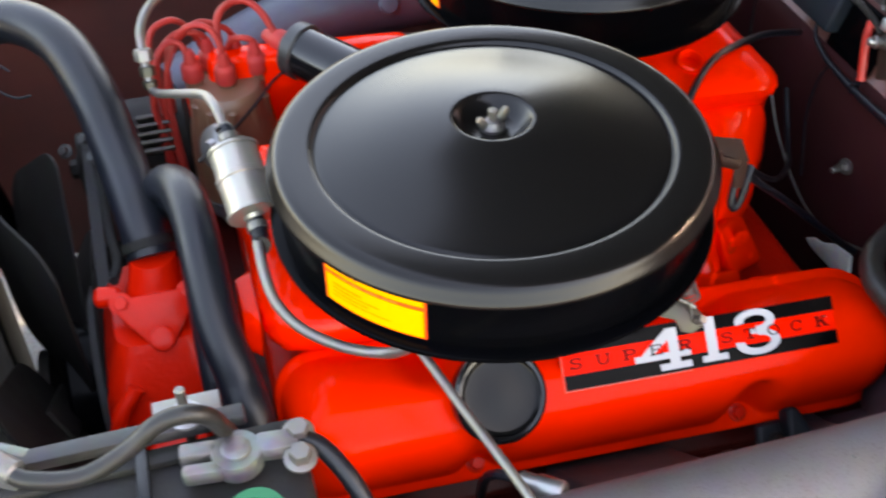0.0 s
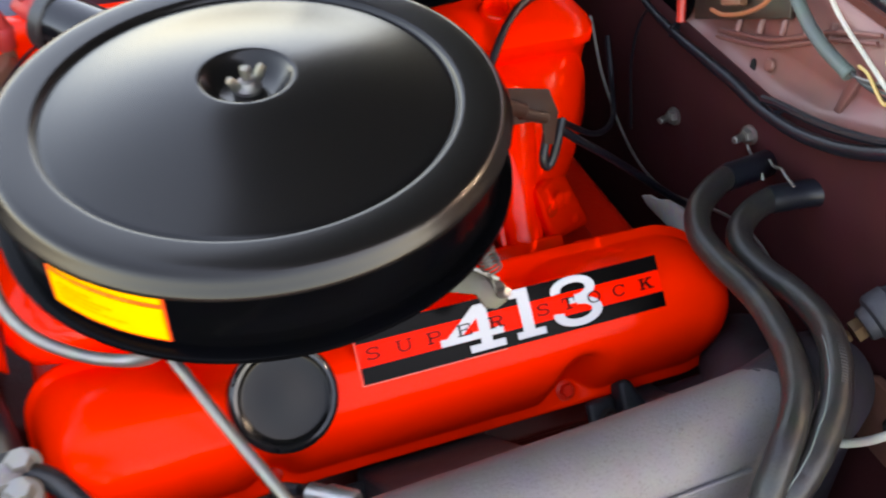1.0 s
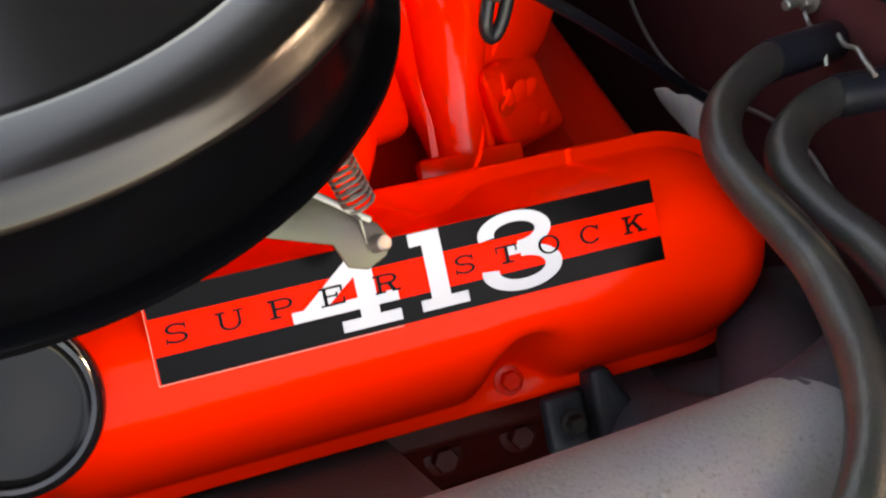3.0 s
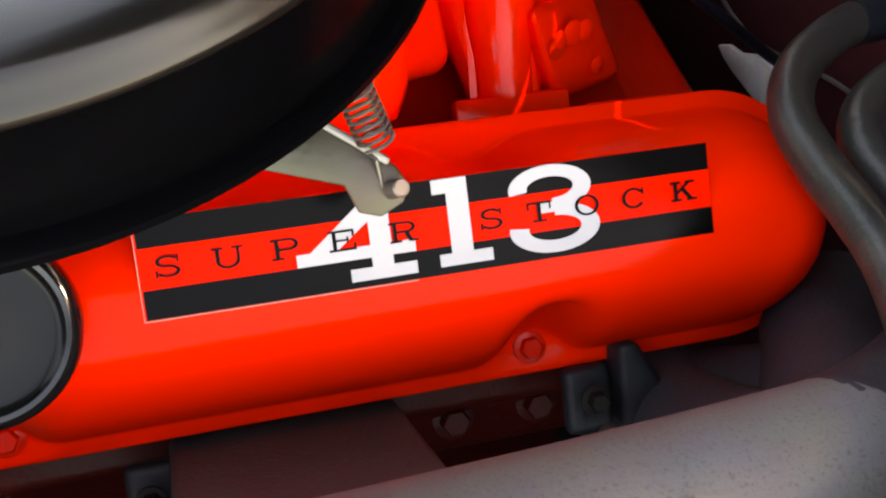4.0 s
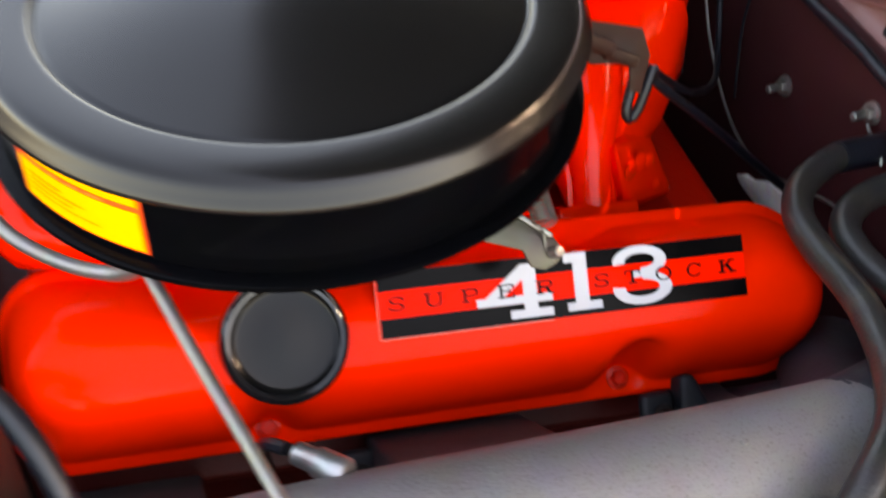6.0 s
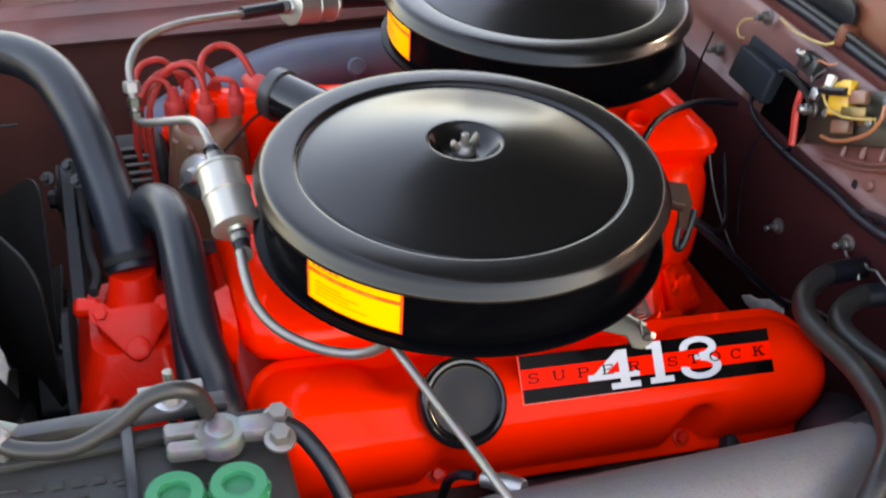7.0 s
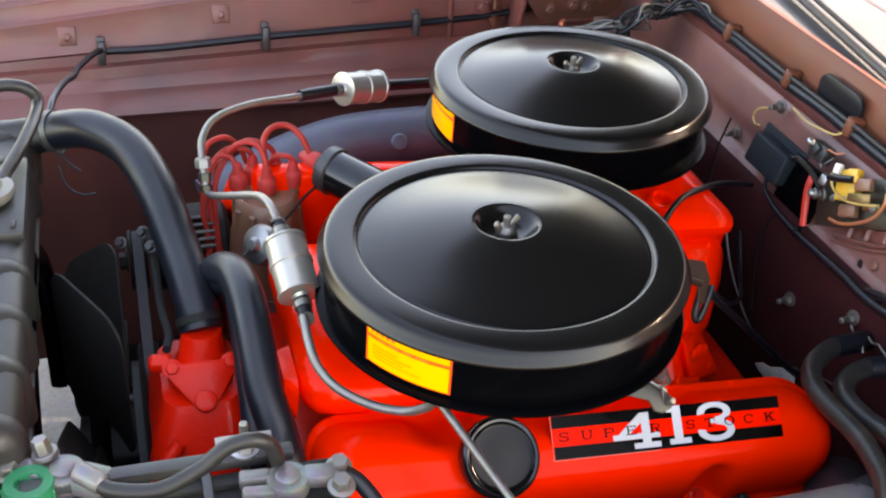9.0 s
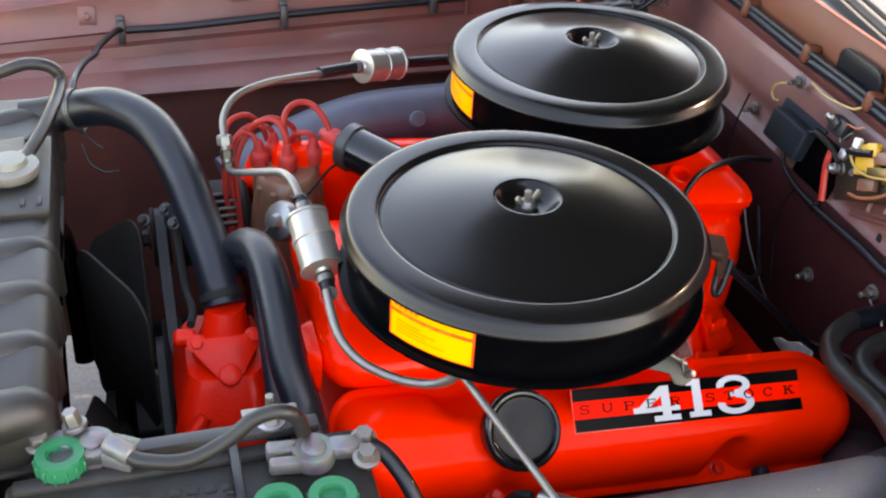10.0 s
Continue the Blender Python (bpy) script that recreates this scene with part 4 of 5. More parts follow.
# ---- intake manifold: two plenums joined by long runners ----
im = thing("intake_manifold", eng(0.04, 0.268, 0.74), "red painted cross-ram cast intake manifold", "intake manifold")


def loft(name, sections, mat, parent, n=64):
    """A casting lofted through rounded sections: (matrix, x0, x1, y0, y1, radius)."""
    bm = bmesh.new()
    rings = [[bm.verts.new(m @ Vector((x, y, 0))) for x, y in resample(rounded_loop(x0, x1, y0, y1, r, 6), n)] for m, x0, x1, y0, y1, r in sections]
    skin(bm, rings)
    return part(name, bm, mat, parent, sharp=50)


def flatm(z):
    return ENGINE @ pose(0, 0, z - 0.80)


loft("front_plenum", [(flatm(0.795), -0.205, 0.12, 0.095, 0.30, 0.02), (flatm(0.805), -0.214, 0.13, 0.083, 0.31, 0.024), (flatm(0.820), -0.219, 0.13, 0.080, 0.31, 0.026), (flatm(0.834), -0.220, 0.13, 0.090, 0.31, 0.022), (flatm(0.842), -0.218, 0.13, 0.105, 0.31, 0.018), (flatm(0.852), -0.214, 0.12, 0.155, 0.30, 0.014), (flatm(0.858), -0.205, 0.11, 0.175, 0.29, 0.012)], RED_GLOSS, im)
loft("end_rib", [(ENGINE @ pose(-0.221, 0.125, 0.012, 0, 90, 0), -0.024, 0.020, -0.035, 0.035, 0.012), (ENGINE @ pose(-0.233, 0.125, 0.012, 0, 90, 0), -0.022, 0.016, -0.028, 0.028, 0.012)], RED_GLOSS, im)
loft("rear_plenum", [(flatm(0.765), 0.095, 0.318, 0.285, 0.57, 0.03), (flatm(0.800), 0.085, 0.326, 0.272, 0.58, 0.040), (flatm(0.850), 0.085, 0.323, 0.266, 0.58, 0.036), (flatm(0.866), 0.085, 0.320, 0.262, 0.58, 0.032), (flatm(0.872), 0.085, 0.320, 0.256, 0.58, 0.028), (flatm(0.882), 0.085, 0.317, 0.255, 0.58, 0.024), (flatm(0.889), 0.085, 0.312, 0.262, 0.575, 0.020), (flatm(0.892), 0.095, 0.308, 0.276, 0.57, 0.014), (flatm(0.901), 0.095, 0.295, 0.318, 0.56, 0.02), (flatm(0.906), 0.10, 0.28, 0.34, 0.55, 0.016)], RED_GLOSS, im)
HOLE = along((0.233, 0.2955, 0.8725), (0.233, 0.2895, 0.8905))
part("boss", lathe([(0.0165, -0.012), (0.0150, 0.006), (0.0142, 0.0125), (0.0124, 0.0140), (0.0102, 0.0136), (0.0092, 0.0112), (0.0090, 0.0010)], HOLE, 28, caps=False), RED_GLOSS, im)
# The floor's dark red paints the shade inside the port.
part("port", lathe([(0.0091, 0.0012), (0.0060, 0.0010), (0.0, 0.0010)], HOLE, 20, caps=False), RED_SHADED, im, "open threaded port")
for cx, cy in (AC1, AC2):
    part("carburettor", lathe([(0.055, 0.84), (0.055, 0.905), (0.065, 0.9134)], pose(cx, cy, 0), 24), ZINC, im, "zinc carburettor body below the air cleaner")
for x in (-0.04, 0.035):
    part("runner", tube([(x + 0.055, 0.30, 0.815), (x + 0.03, 0.21, 0.822), (x + 0.004, 0.135, 0.802), (x - 0.004, 0.098, 0.768), (x - 0.006, 0.085, 0.735)], 0.025, 22, radii=lambda t: 1.25 - 0.3 * min(1, t * 1.6) + 0.25 * max(0, t - 0.85) * 4), RED_GLOSS, im)
    part("flange", box((0.066, 0.030, 0.012), Matrix.Translation((x - 0.008, 0.083, 0.778 - 0.07 * (x - 0.187))) @ pose(0, 0, 0, 45, SLOPE, 0), 0.003), RED_GLOSS, im)
def upright(x, y, z, turn=0):
    return Matrix.Translation((x, y, z)) @ pose(0, 0, 0, 90 + turn, 0, 0)


loft("trunk", [(upright(0, 0.32, 0.80), 0.10, 0.322, -0.05, 0.065, 0.03), (upright(0, 0.26, 0.80, -10), 0.13, 0.312, -0.055, 0.045, 0.035), (upright(0, 0.215, 0.794, -18), 0.150, 0.276, -0.055, 0.038, 0.038), (upright(0, 0.175, 0.778, -28), 0.170, 0.222, -0.045, 0.030, 0.024), (upright(0, 0.148, 0.758, -38), 0.175, 0.211, -0.04, 0.026, 0.017), (upright(0, 0.128, 0.738, -45), 0.172, 0.212, -0.03, 0.024, 0.018)], RED_GLOSS, im)


part("end_boss", wedge([(0.205, 0.146, 0.799), (0.219, 0.132, 0.744), (0.269, 0.153, 0.735), (0.262, 0.208, 0.762)], (0.0, 0.05, -0.045), 0.008), RED_GLOSS, im)
part("trunk_rib", tube([(0.213, 0.240, 0.820), (0.204, 0.199, 0.803), (0.196, 0.169, 0.780), (0.193, 0.146, 0.755), (0.192, 0.132, 0.737)], 0.016, 28, radii=lambda t: 1.9 - 0.95 * min(1, t * 1.5) + 0.5 * max(0, t - 0.85)), RED_GLOSS, im)
part("side_web", wedge([(0.075, 0.088, 0.812), (0.166, 0.146, 0.768), (0.160, 0.190, 0.835), (0.06, 0.16, 0.85)], (0.0, 0.05, -0.05), 0.010), RED_GLOSS, im)
part("lip", box((0.050, 0.006, 0.004), Matrix.Translation((0.255, 0.118, 0.748)) @ pose(0, 0, 0, 45, SLOPE, 0), 0.002), RED_GLOSS, im)
part("flange", box((0.064, 0.026, 0.010), Matrix.Translation((0.192, 0.124, 0.746)) @ pose(0, 0, 0, 45, SLOPE, 0), 0.003), RED_GLOSS, im)
FACE = [Vector((0.205, 0.146, 0.799)), Vector((0.219, 0.132, 0.744)), Vector((0.269, 0.153, 0.735))]
facing = (FACE[1] - FACE[0]).cross(FACE[2] - FACE[0]).normalized()
facing = -facing if facing.y > 0 else facing
spot = Vector((0.2215, 0.1425, 0.7725))
spot -= facing * (spot - FACE[0]).dot(facing)
# Plate laid on the face; its darker red paints a recess's shade.
part("pocket_shade", extrude_outline(rounded_loop(-0.006, 0.005, -0.006, 0.006, 0.004, 4), 0.0008, along(spot - facing * 0.0004, spot + facing)), RED_CAST, im, "thin darker plate standing for a pocket's shade")
for dx, dz, r in ((0.030, -0.020, 0.005), (0.014, 0.005, 0.007), (0.024, 0.004, 0.006), (0.003, 0.003, 0.006)):
    q = Vector((0.2215 + dx, 0.1425, 0.7725 + dz))
    q -= facing * (q - FACE[0]).dot(facing)
    part("casting_lump", lathe([(r, -0.0006), (r * 0.7, 0.0003), (r * 0.35, 0.0008), (0.0, 0.0009)], along(q, q + facing), 14), RED_GLOSS, im)
part("valley", box((0.50, 0.30, 0.05), ENGINE @ pose(0.04, 0.268, -0.10), 0.01), RED_CAST, im)
part("front_web", box((0.20, 0.03, 0.10), ENGINE @ pose(-0.12, 0.42, 0.03), 0.008), RED_GLOSS, im)

# ---- exhaust manifolds ----
def exhaust(side, iron):
    def p(x, y, z):
        return Vector((x, 0.268 + side * (y - 0.268), z))

    ex = thing("exhaust_manifold", p(0.1, -0.06, 0.68), "grey heat-dulled cast iron exhaust manifold", "exhaust manifold", "exhaust manifolds")
    run = [p(-0.25, -0.085, 0.735), p(-0.16, -0.110, 0.765), p(-0.06, -0.125, 0.786), p(0.06, -0.129, 0.790), p(0.167, -0.129, 0.789), p(0.235, -0.127, 0.787), p(0.245, -0.1255, 0.786)]
    part("log", tube(run, 0.040, 36, radii=lambda t: 0.85 + 0.15 * min(1, t * 3) + 0.06 * max(0, t - 0.6) - 4.0 * max(0, t - 0.93)), iron, ex)
    part("elbow", tube([p(0.228, -0.1272, 0.7868), p(0.252, -0.1245, 0.7840), p(0.285, -0.113, 0.777), p(0.322, -0.09, 0.750), p(0.343, -0.07, 0.70), p(0.355, -0.06, 0.58)], 0.0416, 36, radii=lambda t: 0.90 + 0.10 * min(1, t * 12)), IRON_SHADED, ex, "dark iron elbow, shade put into its colour")
    part("seam", tube([p(-0.10, -0.157, 0.788), p(0.0, -0.165, 0.806), p(0.10, -0.1665, 0.810), p(0.20, -0.166, 0.808)], 0.0016, 6), iron, ex)
    part("weld_bead", lathe([(0.0022, -0.001), (0.0018, 0.0008), (0.0, 0.0012)], along(p(0.163, -0.135, 0.8295), p(0.163, -0.14, 0.90)), 10), iron, ex)
    part("collector", tube([p(0.250, 0.02, 0.590), p(0.258, -0.025, 0.650), p(0.285, -0.058, 0.695), p(0.33, -0.078, 0.710)], 0.040, 24), IRON_SHADED, ex)
    part("merge", tube([p(0.33, 0.0, 0.690), p(0.305, -0.04, 0.715), p(0.275, -0.085, 0.748), p(0.26, -0.12, 0.775)], 0.036, 24), IRON_SHADED, ex)
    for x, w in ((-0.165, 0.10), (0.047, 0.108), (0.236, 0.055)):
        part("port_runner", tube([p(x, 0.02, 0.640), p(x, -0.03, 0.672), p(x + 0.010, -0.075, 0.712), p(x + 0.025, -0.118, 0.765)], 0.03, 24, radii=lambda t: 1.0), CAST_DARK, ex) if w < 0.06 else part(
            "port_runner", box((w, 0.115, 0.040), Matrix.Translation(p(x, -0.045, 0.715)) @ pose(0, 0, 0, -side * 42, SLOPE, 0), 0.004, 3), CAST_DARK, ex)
    for x in (-0.018, 0.190):
        flange = part("port_flange", box((0.024, 0.010, 0.034), Matrix.Translation(p(x, -0.016, 0.690)) @ pose(0, 0, 0, -side * 42, SLOPE, 0), 0.005, 3), IRON_BLUE, ex, "blue-grey port flange")
        part("nut", hexbolt(p(x, -0.024, 0.702), (0, -side * 0.75, 0.66), 0.0050, 0.008), DARKSTEEL, flange)
    part("gusset", wedge([p(0.204, -0.010, 0.722), p(0.204, -0.034, 0.684), p(0.240, -0.034, 0.676), p(0.214, -0.010, 0.722)], (0, 0.02 * side, -0.02), 0.004), IRON_BLUE, ex)
    for x in (-0.225, -0.012, 0.192):
        part("stud", rod(p(x, -0.038, 0.694), p(x, -0.050, 0.706), 0.0048, 12, 0.001), DULLSTEEL, ex)
    return ex


exhaust(1, CAST)
far_exhaust = exhaust(-1, CAST_BLUE)
part("boss", lathe([(0.012, -0.006), (0.012, 0.002), (0.010, 0.004), (0.0, 0.0045)], along((0.013, 0.625, 0.802), (0.013, 0.55, 0.85)), 20), CAST_BLUE, far_exhaust)

# ---- throttle linkage beside the front carburettor ----
tl = thing("throttle_lever", (0.08, 0.0, 0.86), "yellowed zinc throttle lever with return spring", "throttle lever")
part("arm", extrude_outline([(-0.020, -0.028), (0.019, -0.0167), (0.047, -0.0062), (0.0565, -0.0115), (0.0640, -0.0085), (0.0680, 0.0), (0.0658, 0.0065), (0.0590, 0.0095), (0.0300, 0.0085), (-0.010, 0.005)], 0.0032, Matrix.Translation((0.050, 0.024, 0.884)) @ pose(0, 0, 0, 40, 24, -36), 0.0008), ZINC, tl)
part("lip", box((0.052, 0.0030, 0.009), Matrix.Translation((0.050, 0.024, 0.884)) @ pose(0, 0, 0, 40, 24, -36) @ pose(0.030, 0.0085, 0.003, 0, 0, 2), 0.001), NICKEL, tl, "bright folded edge")
part("pin", rod((0.096, -0.011, 0.862), (0.099, -0.016, 0.868), 0.0034, 14, 0.0006), DULLSTEEL, tl)
spa, spb = Vector((0.084, 0.012, 0.910)), Vector((0.0935, -0.003, 0.8785))
ax = (spb - spa)
u = ax.orthogonal().normalized()
w = ax.normalized().cross(u)
turns = 13
coilpts = [spa + ax * (i / (turns * 12)) + 0.0064 * (math.cos(2 * math.pi * i / 12) * u + math.sin(2 * math.pi * i / 12) * w) for i in range(turns * 12 + 1)]
part("spring", tube(coilpts + [spb + Vector((-0.001, -0.002, -0.006)), spb + Vector((0.000, -0.006, -0.016)), spb + Vector((0.002, -0.008, -0.021))], 0.0008, 6, 1), DULLSTEEL, tl, "steel return spring")

tbk = thing("throttle_bracket", (0.20, 0.15, 0.85), "dark brown throttle cable bracket with black cable", "bracket")
part("plate", extrude_outline([(0, 0), (0.052, -0.004), (0.060, -0.022), (0.056, -0.048), (0.048, -0.046), (0.046, -0.028), (0.02, -0.030), (0, -0.024)], 0.0025, Matrix.Translation((0.160, 0.156, 0.905)) @ pose(0, 0, 0, 62, 8, -5), 0.0006), BRACKET, tbk)
part("collar", rod((0.160, 0.140, 0.900), (0.186, 0.138, 0.888), 0.0058, 16, 0.001), BRACKET, tbk)
part("ferrule", rod((0.182, 0.139, 0.886), (0.205, 0.138, 0.876), 0.0050, 14, 0.001), BRACKET, tbk)
part("loop", tube([(0.212, 0.146, 0.882), (0.206, 0.138, 0.858), (0.201, 0.131, 0.842), (0.204, 0.129, 0.835), (0.210, 0.131, 0.842), (0.216, 0.136, 0.858), (0.221, 0.142, 0.868)], 0.0038, 10), RUBBER, tbk)
part("cable", tube([(0.200, 0.140, 0.878), (0.240, 0.15, 0.838), (0.281, 0.165, 0.798), (0.331, 0.18, 0.748), (0.380, 0.187, 0.700), (0.402, 0.19, 0.680)], 0.0038, 10), RUBBER, tbk, "black sheathed throttle cable")
part("cable", tube([(0.230, 0.155, 0.855), (0.24, 0.17, 0.840), (0.29, 0.2, 0.794), (0.34, 0.25, 0.761), (0.362, 0.29, 0.765), (0.375, 0.33, 0.80)], 0.0028, 8), RUBBER, tbk)
solid("vacuum_hose", tube([(0.180, 0.215, 0.842), (0.205, 0.240, 0.864), (0.228, 0.262, 0.882), (0.252, 0.280, 0.889), (0.285, 0.30, 0.886), (0.333, 0.33, 0.872), (0.375, 0.352, 0.855), (0.402, 0.368, 0.842)], 0.0036, 10), RUBBER, "thin black vacuum hose to the firewall", "hose")

# ---- radiator ----
rad = thing("radiator", (-0.48, 0.27, 0.35), "dusty black radiator with ribbed top tank", "radiator")
part("core", box((0.050, 0.56, 0.50), pose(-0.540, 0.255, 0.615), 0.004), RADIATOR, rad)
part("header_plate", box((0.115, 0.545, 0.006), pose(-0.500, 0.268, 0.858), 0.002), RADIATOR, rad)
tank = part("top_tank", box((0.090, 0.545, 0.066), pose(-0.489, 0.268, 0.889), 0.018, 4), RADIATOR, rad)
for i in range(6):
    y = 0.012 + 0.072 * i + (0.12 if i > 3 else 0)
    part("rib", tube([(-0.532, y - 0.02, 0.900), (-0.50, y - 0.01, 0.9080), (-0.470, y, 0.9070), (-0.4600, y + 0.004, 0.898), (-0.4590, y + 0.004, 0.86)], 0.0205, 20), RADIATOR, tank)
part("filler_plate", box((0.066, 0.15, 0.012), pose(-0.478, 0.345, 0.924), 0.003), RADIATOR, rad)
for x, y in ((-0.470, 0.415), (-0.455, 0.417), (-0.470, 0.285), (-0.455, 0.285)):
    part("lug", box((0.005, 0.012, 0.004), pose(x, y, 0.931), 0.001), RADIATOR, rad)
part("filler_neck", rod((-0.482, 0.337, 0.92), (-0.482, 0.337, 0.936), 0.022, 24), RADIATOR, rad)
part("outlet_neck", rod((-0.48, 0.50, 0.912), (-0.418, 0.498, 0.918), 0.0195, 24), RADIATOR, rad)
shroud = [(-0.455, 0.27 + 0.225 * math.cos(a), 0.64 + 0.225 * math.sin(a)) for a in (math.pi * (-0.1 + 1.2 * i / 24) for i in range(25))]
part("shroud_ring", tube(shroud, 0.013, 10, 2), GLOSSBLACK, rad, "black fan shroud ring")
rcap = part("cap", lathe([(0.026, 0.934), (0.0285, 0.939), (0.0275, 0.944), (0.018, 0.946), (0.016, 0.951), (0.0, 0.952)], pose(-0.482, 0.337, 0), 32), CAPGREY, rad, "pale beige-grey radiator cap")
part("ear", box((0.066, 0.018, 0.009), pose(-0.482, 0.337, 0.9395, 0, 0, 60), 0.003), CAPGREY, rcap)

# ---- hoses ----
rh = thing("radiator_hose", (-0.36, 0.36, 0.85), "thick black rubber upper radiator hose", "hose")
part("hose", tube([(-0.444, 0.500, 0.914), (-0.426, 0.5, 0.917), (-0.381, 0.47, 0.932), (-0.342, 0.42, 0.93), (-0.319, 0.36, 0.909), (-0.306, 0.3, 0.881), (-0.296, 0.24, 0.858), (-0.293, 0.212, 0.834)], 0.0215, 28), RUBBER, rh)


def clamp(parent, at, axis, r, mat=None):
    """A worm-drive clamp: band and screw housing."""
    m = along(at, Vector(at) + Vector(axis))
    b = part("clamp", lathe([(r, -0.004), (r + 0.0012, -0.004), (r + 0.0012, 0.004), (r, 0.004)], m, 28), mat or DULLSTEEL, parent, "steel hose clamp")
    part("screw", rod(m @ Vector((-0.007, -r - 0.004, 0)), m @ Vector((0.007, -r - 0.004, 0)), 0.0035, 10, 0.0006), mat or DULLSTEEL, b)


clamp(rh, (-0.422, 0.499, 0.9185), (1, -0.5, 0.3), 0.022, ALLOY)
clamp(rh, (-0.294, 0.22, 0.842), (0.1, -0.7, -0.7), 0.022, DARKSTEEL)
for pts in ([(-0.417, 0.478, 0.901), (-0.406, 0.462, 0.894), (-0.396, 0.447, 0.893)], [(-0.420, 0.470, 0.890), (-0.413, 0.455, 0.872), (-0.398, 0.445, 0.865), (-0.383, 0.440, 0.868)]):
    part("clip_wire", tube(pts, 0.0011, 6), BLUEGREY, rh)
bh = thing("bypass_hose", (-0.25, 0.1, 0.75), "black rubber coolant hoses in front of the engine", "hose")
part("hose", tube([(-0.288, 0.29, 0.78), (-0.282, 0.275, 0.835), (-0.272, 0.25, 0.877), (-0.260, 0.215, 0.898), (-0.253, 0.17, 0.899), (-0.251, 0.125, 0.881), (-0.250, 0.09, 0.856), (-0.242, 0.06, 0.827), (-0.237, 0.03, 0.795), (-0.235, 0.01, 0.70), (-0.235, 0.01, 0.60)], 0.0170, 22), RUBBER, bh)
part("hose", tube([(-0.275, 0.265, 0.80), (-0.270, 0.245, 0.864), (-0.257, 0.21, 0.881), (-0.256, 0.155, 0.857), (-0.257, 0.10, 0.822), (-0.257, 0.07, 0.78), (-0.257, 0.05, 0.68)], 0.0140, 20), RUBBER, bh)
solid("overflow_hose", tube([(-0.52, 0.505, 0.958), (-0.495, 0.5, 0.968), (-0.465, 0.5, 0.976), (-0.440, 0.5, 0.969), (-0.434, 0.49, 0.953), (-0.447, 0.419, 0.948), (-0.469, 0.350, 0.940)], 0.0068, 14), GREYRUBBER, "grey rubber overflow hose on the radiator", "hose")

# ---- water pump, fan and belts ----
wp = thing("water_pump", (-0.30, 0.2, 0.5), "red painted water pump housing with thermostat neck", "water pump")
loft("housing", [(pose(-0.30, 0.16, 0.55), -0.045, 0.04, -0.06, 0.12, 0.02), (pose(-0.30, 0.16, 0.70), -0.052, 0.04, -0.06, 0.12, 0.02), (pose(-0.30, 0.17, 0.755), -0.050, 0.04, -0.04, 0.11, 0.02), (pose(-0.298, 0.18, 0.790), -0.038, 0.035, -0.025, 0.08, 0.02)], RED_CAST, wp)
loft("neck", [(pose(-0.298, 0.192, 0.778, 30, 0, 0), -0.034, 0.032, -0.028, 0.030, 0.024), (pose(-0.297, 0.194, 0.795, 22, 0, 0), -0.031, 0.030, -0.028, 0.027, 0.024), (pose(-0.296, 0.200, 0.808, 12, 0, 0), -0.0255, 0.0255, -0.0245, 0.0235, 0.022), (pose(-0.295, 0.205, 0.818), -0.022, 0.022, -0.022, 0.022, 0.0215), (pose(-0.293, 0.212, 0.838), -0.0195, 0.0195, -0.0195, 0.0195, 0.019)], RED_CAST, wp)
NECK = pose(-0.297, 0.172, 0.799, 44, 0, 0)
V_FLANGE = [(x * 0.80, y * 0.84) for x, y in ((-0.042, 0.020), (-0.036, 0.027), (0.034, 0.027), (0.040, 0.020), (0.038, 0.011), (0.010, -0.028), (0.0, -0.033), (-0.010, -0.028), (-0.040, 0.011))]
part("neck_flange", extrude_outline(V_FLANGE, 0.008, NECK, 0.0022), RED_CAST, wp, "red three-bolt thermostat flange")
part("flange_seat", extrude_outline([(x * 0.93, y * 0.93) for x, y in V_FLANGE], 0.020, NECK @ pose(0, 0, -0.0205), 0.002), RED_CAST, wp)
part("pad", lathe([(0.011, 0.0), (0.010, 0.003), (0.007, 0.004), (0.0, 0.004)], NECK @ pose(0.0, -0.016, 0.0075), 18), RED_CAST, wp)
for x in (-0.325, -0.270):
    part("bolt", hexbolt((x, 0.182, 0.816), (0, -0.69, 0.72), 0.0065, 0.006), RED_CAST, wp)
part("ear", rod((-0.325, 0.195, 0.812), (-0.346, 0.198, 0.814), 0.009, 16, 0.003), RED_CAST, wp)
for y in (0.105, 0.14, 0.20):
    part("rib", tube([(-0.346, y, 0.55), (-0.350, y, 0.66), (-0.346, y + 0.01, 0.74), (-0.325, y + 0.025, 0.768)], 0.007, 10), RED_CAST, wp)
part("side_boss", box((0.05, 0.02, 0.06), pose(-0.30, 0.098, 0.70), 0.008), RED_CAST, wp)
for y, z in ((0.125, 0.70), (0.13, 0.62)):
    part("pad", rod((-0.345, y, z), (-0.358, y, z), 0.022, 20, 0.003), RED_CAST, wp)
cd = thing("crank_damper", (-0.36, 0.25, 0.36), "black crankshaft damper and pulley with added dark fillers", "pulley")
part("wheel", lathe([(0.02, 0), (0.085, 0), (0.088, 0.004), (0.078, 0.012), (0.088, 0.02), (0.088, 0.04), (0.02, 0.042)], along((-0.372, 0.25, 0.38), (-0.3, 0.25, 0.38)), 40), DARKSTEEL, cd)
# Two dark blocks added to hide bright ground between fan and engine.
part("dark_filler", box((0.05, 0.26, 0.34), pose(-0.315, 0.27, 0.46), 0.02), DARKSTEEL, cd)
part("dark_filler_low", box((0.10, 0.80, 0.08), pose(-0.365, 0.42, 0.28), 0.01), DARKSTEEL, cd)
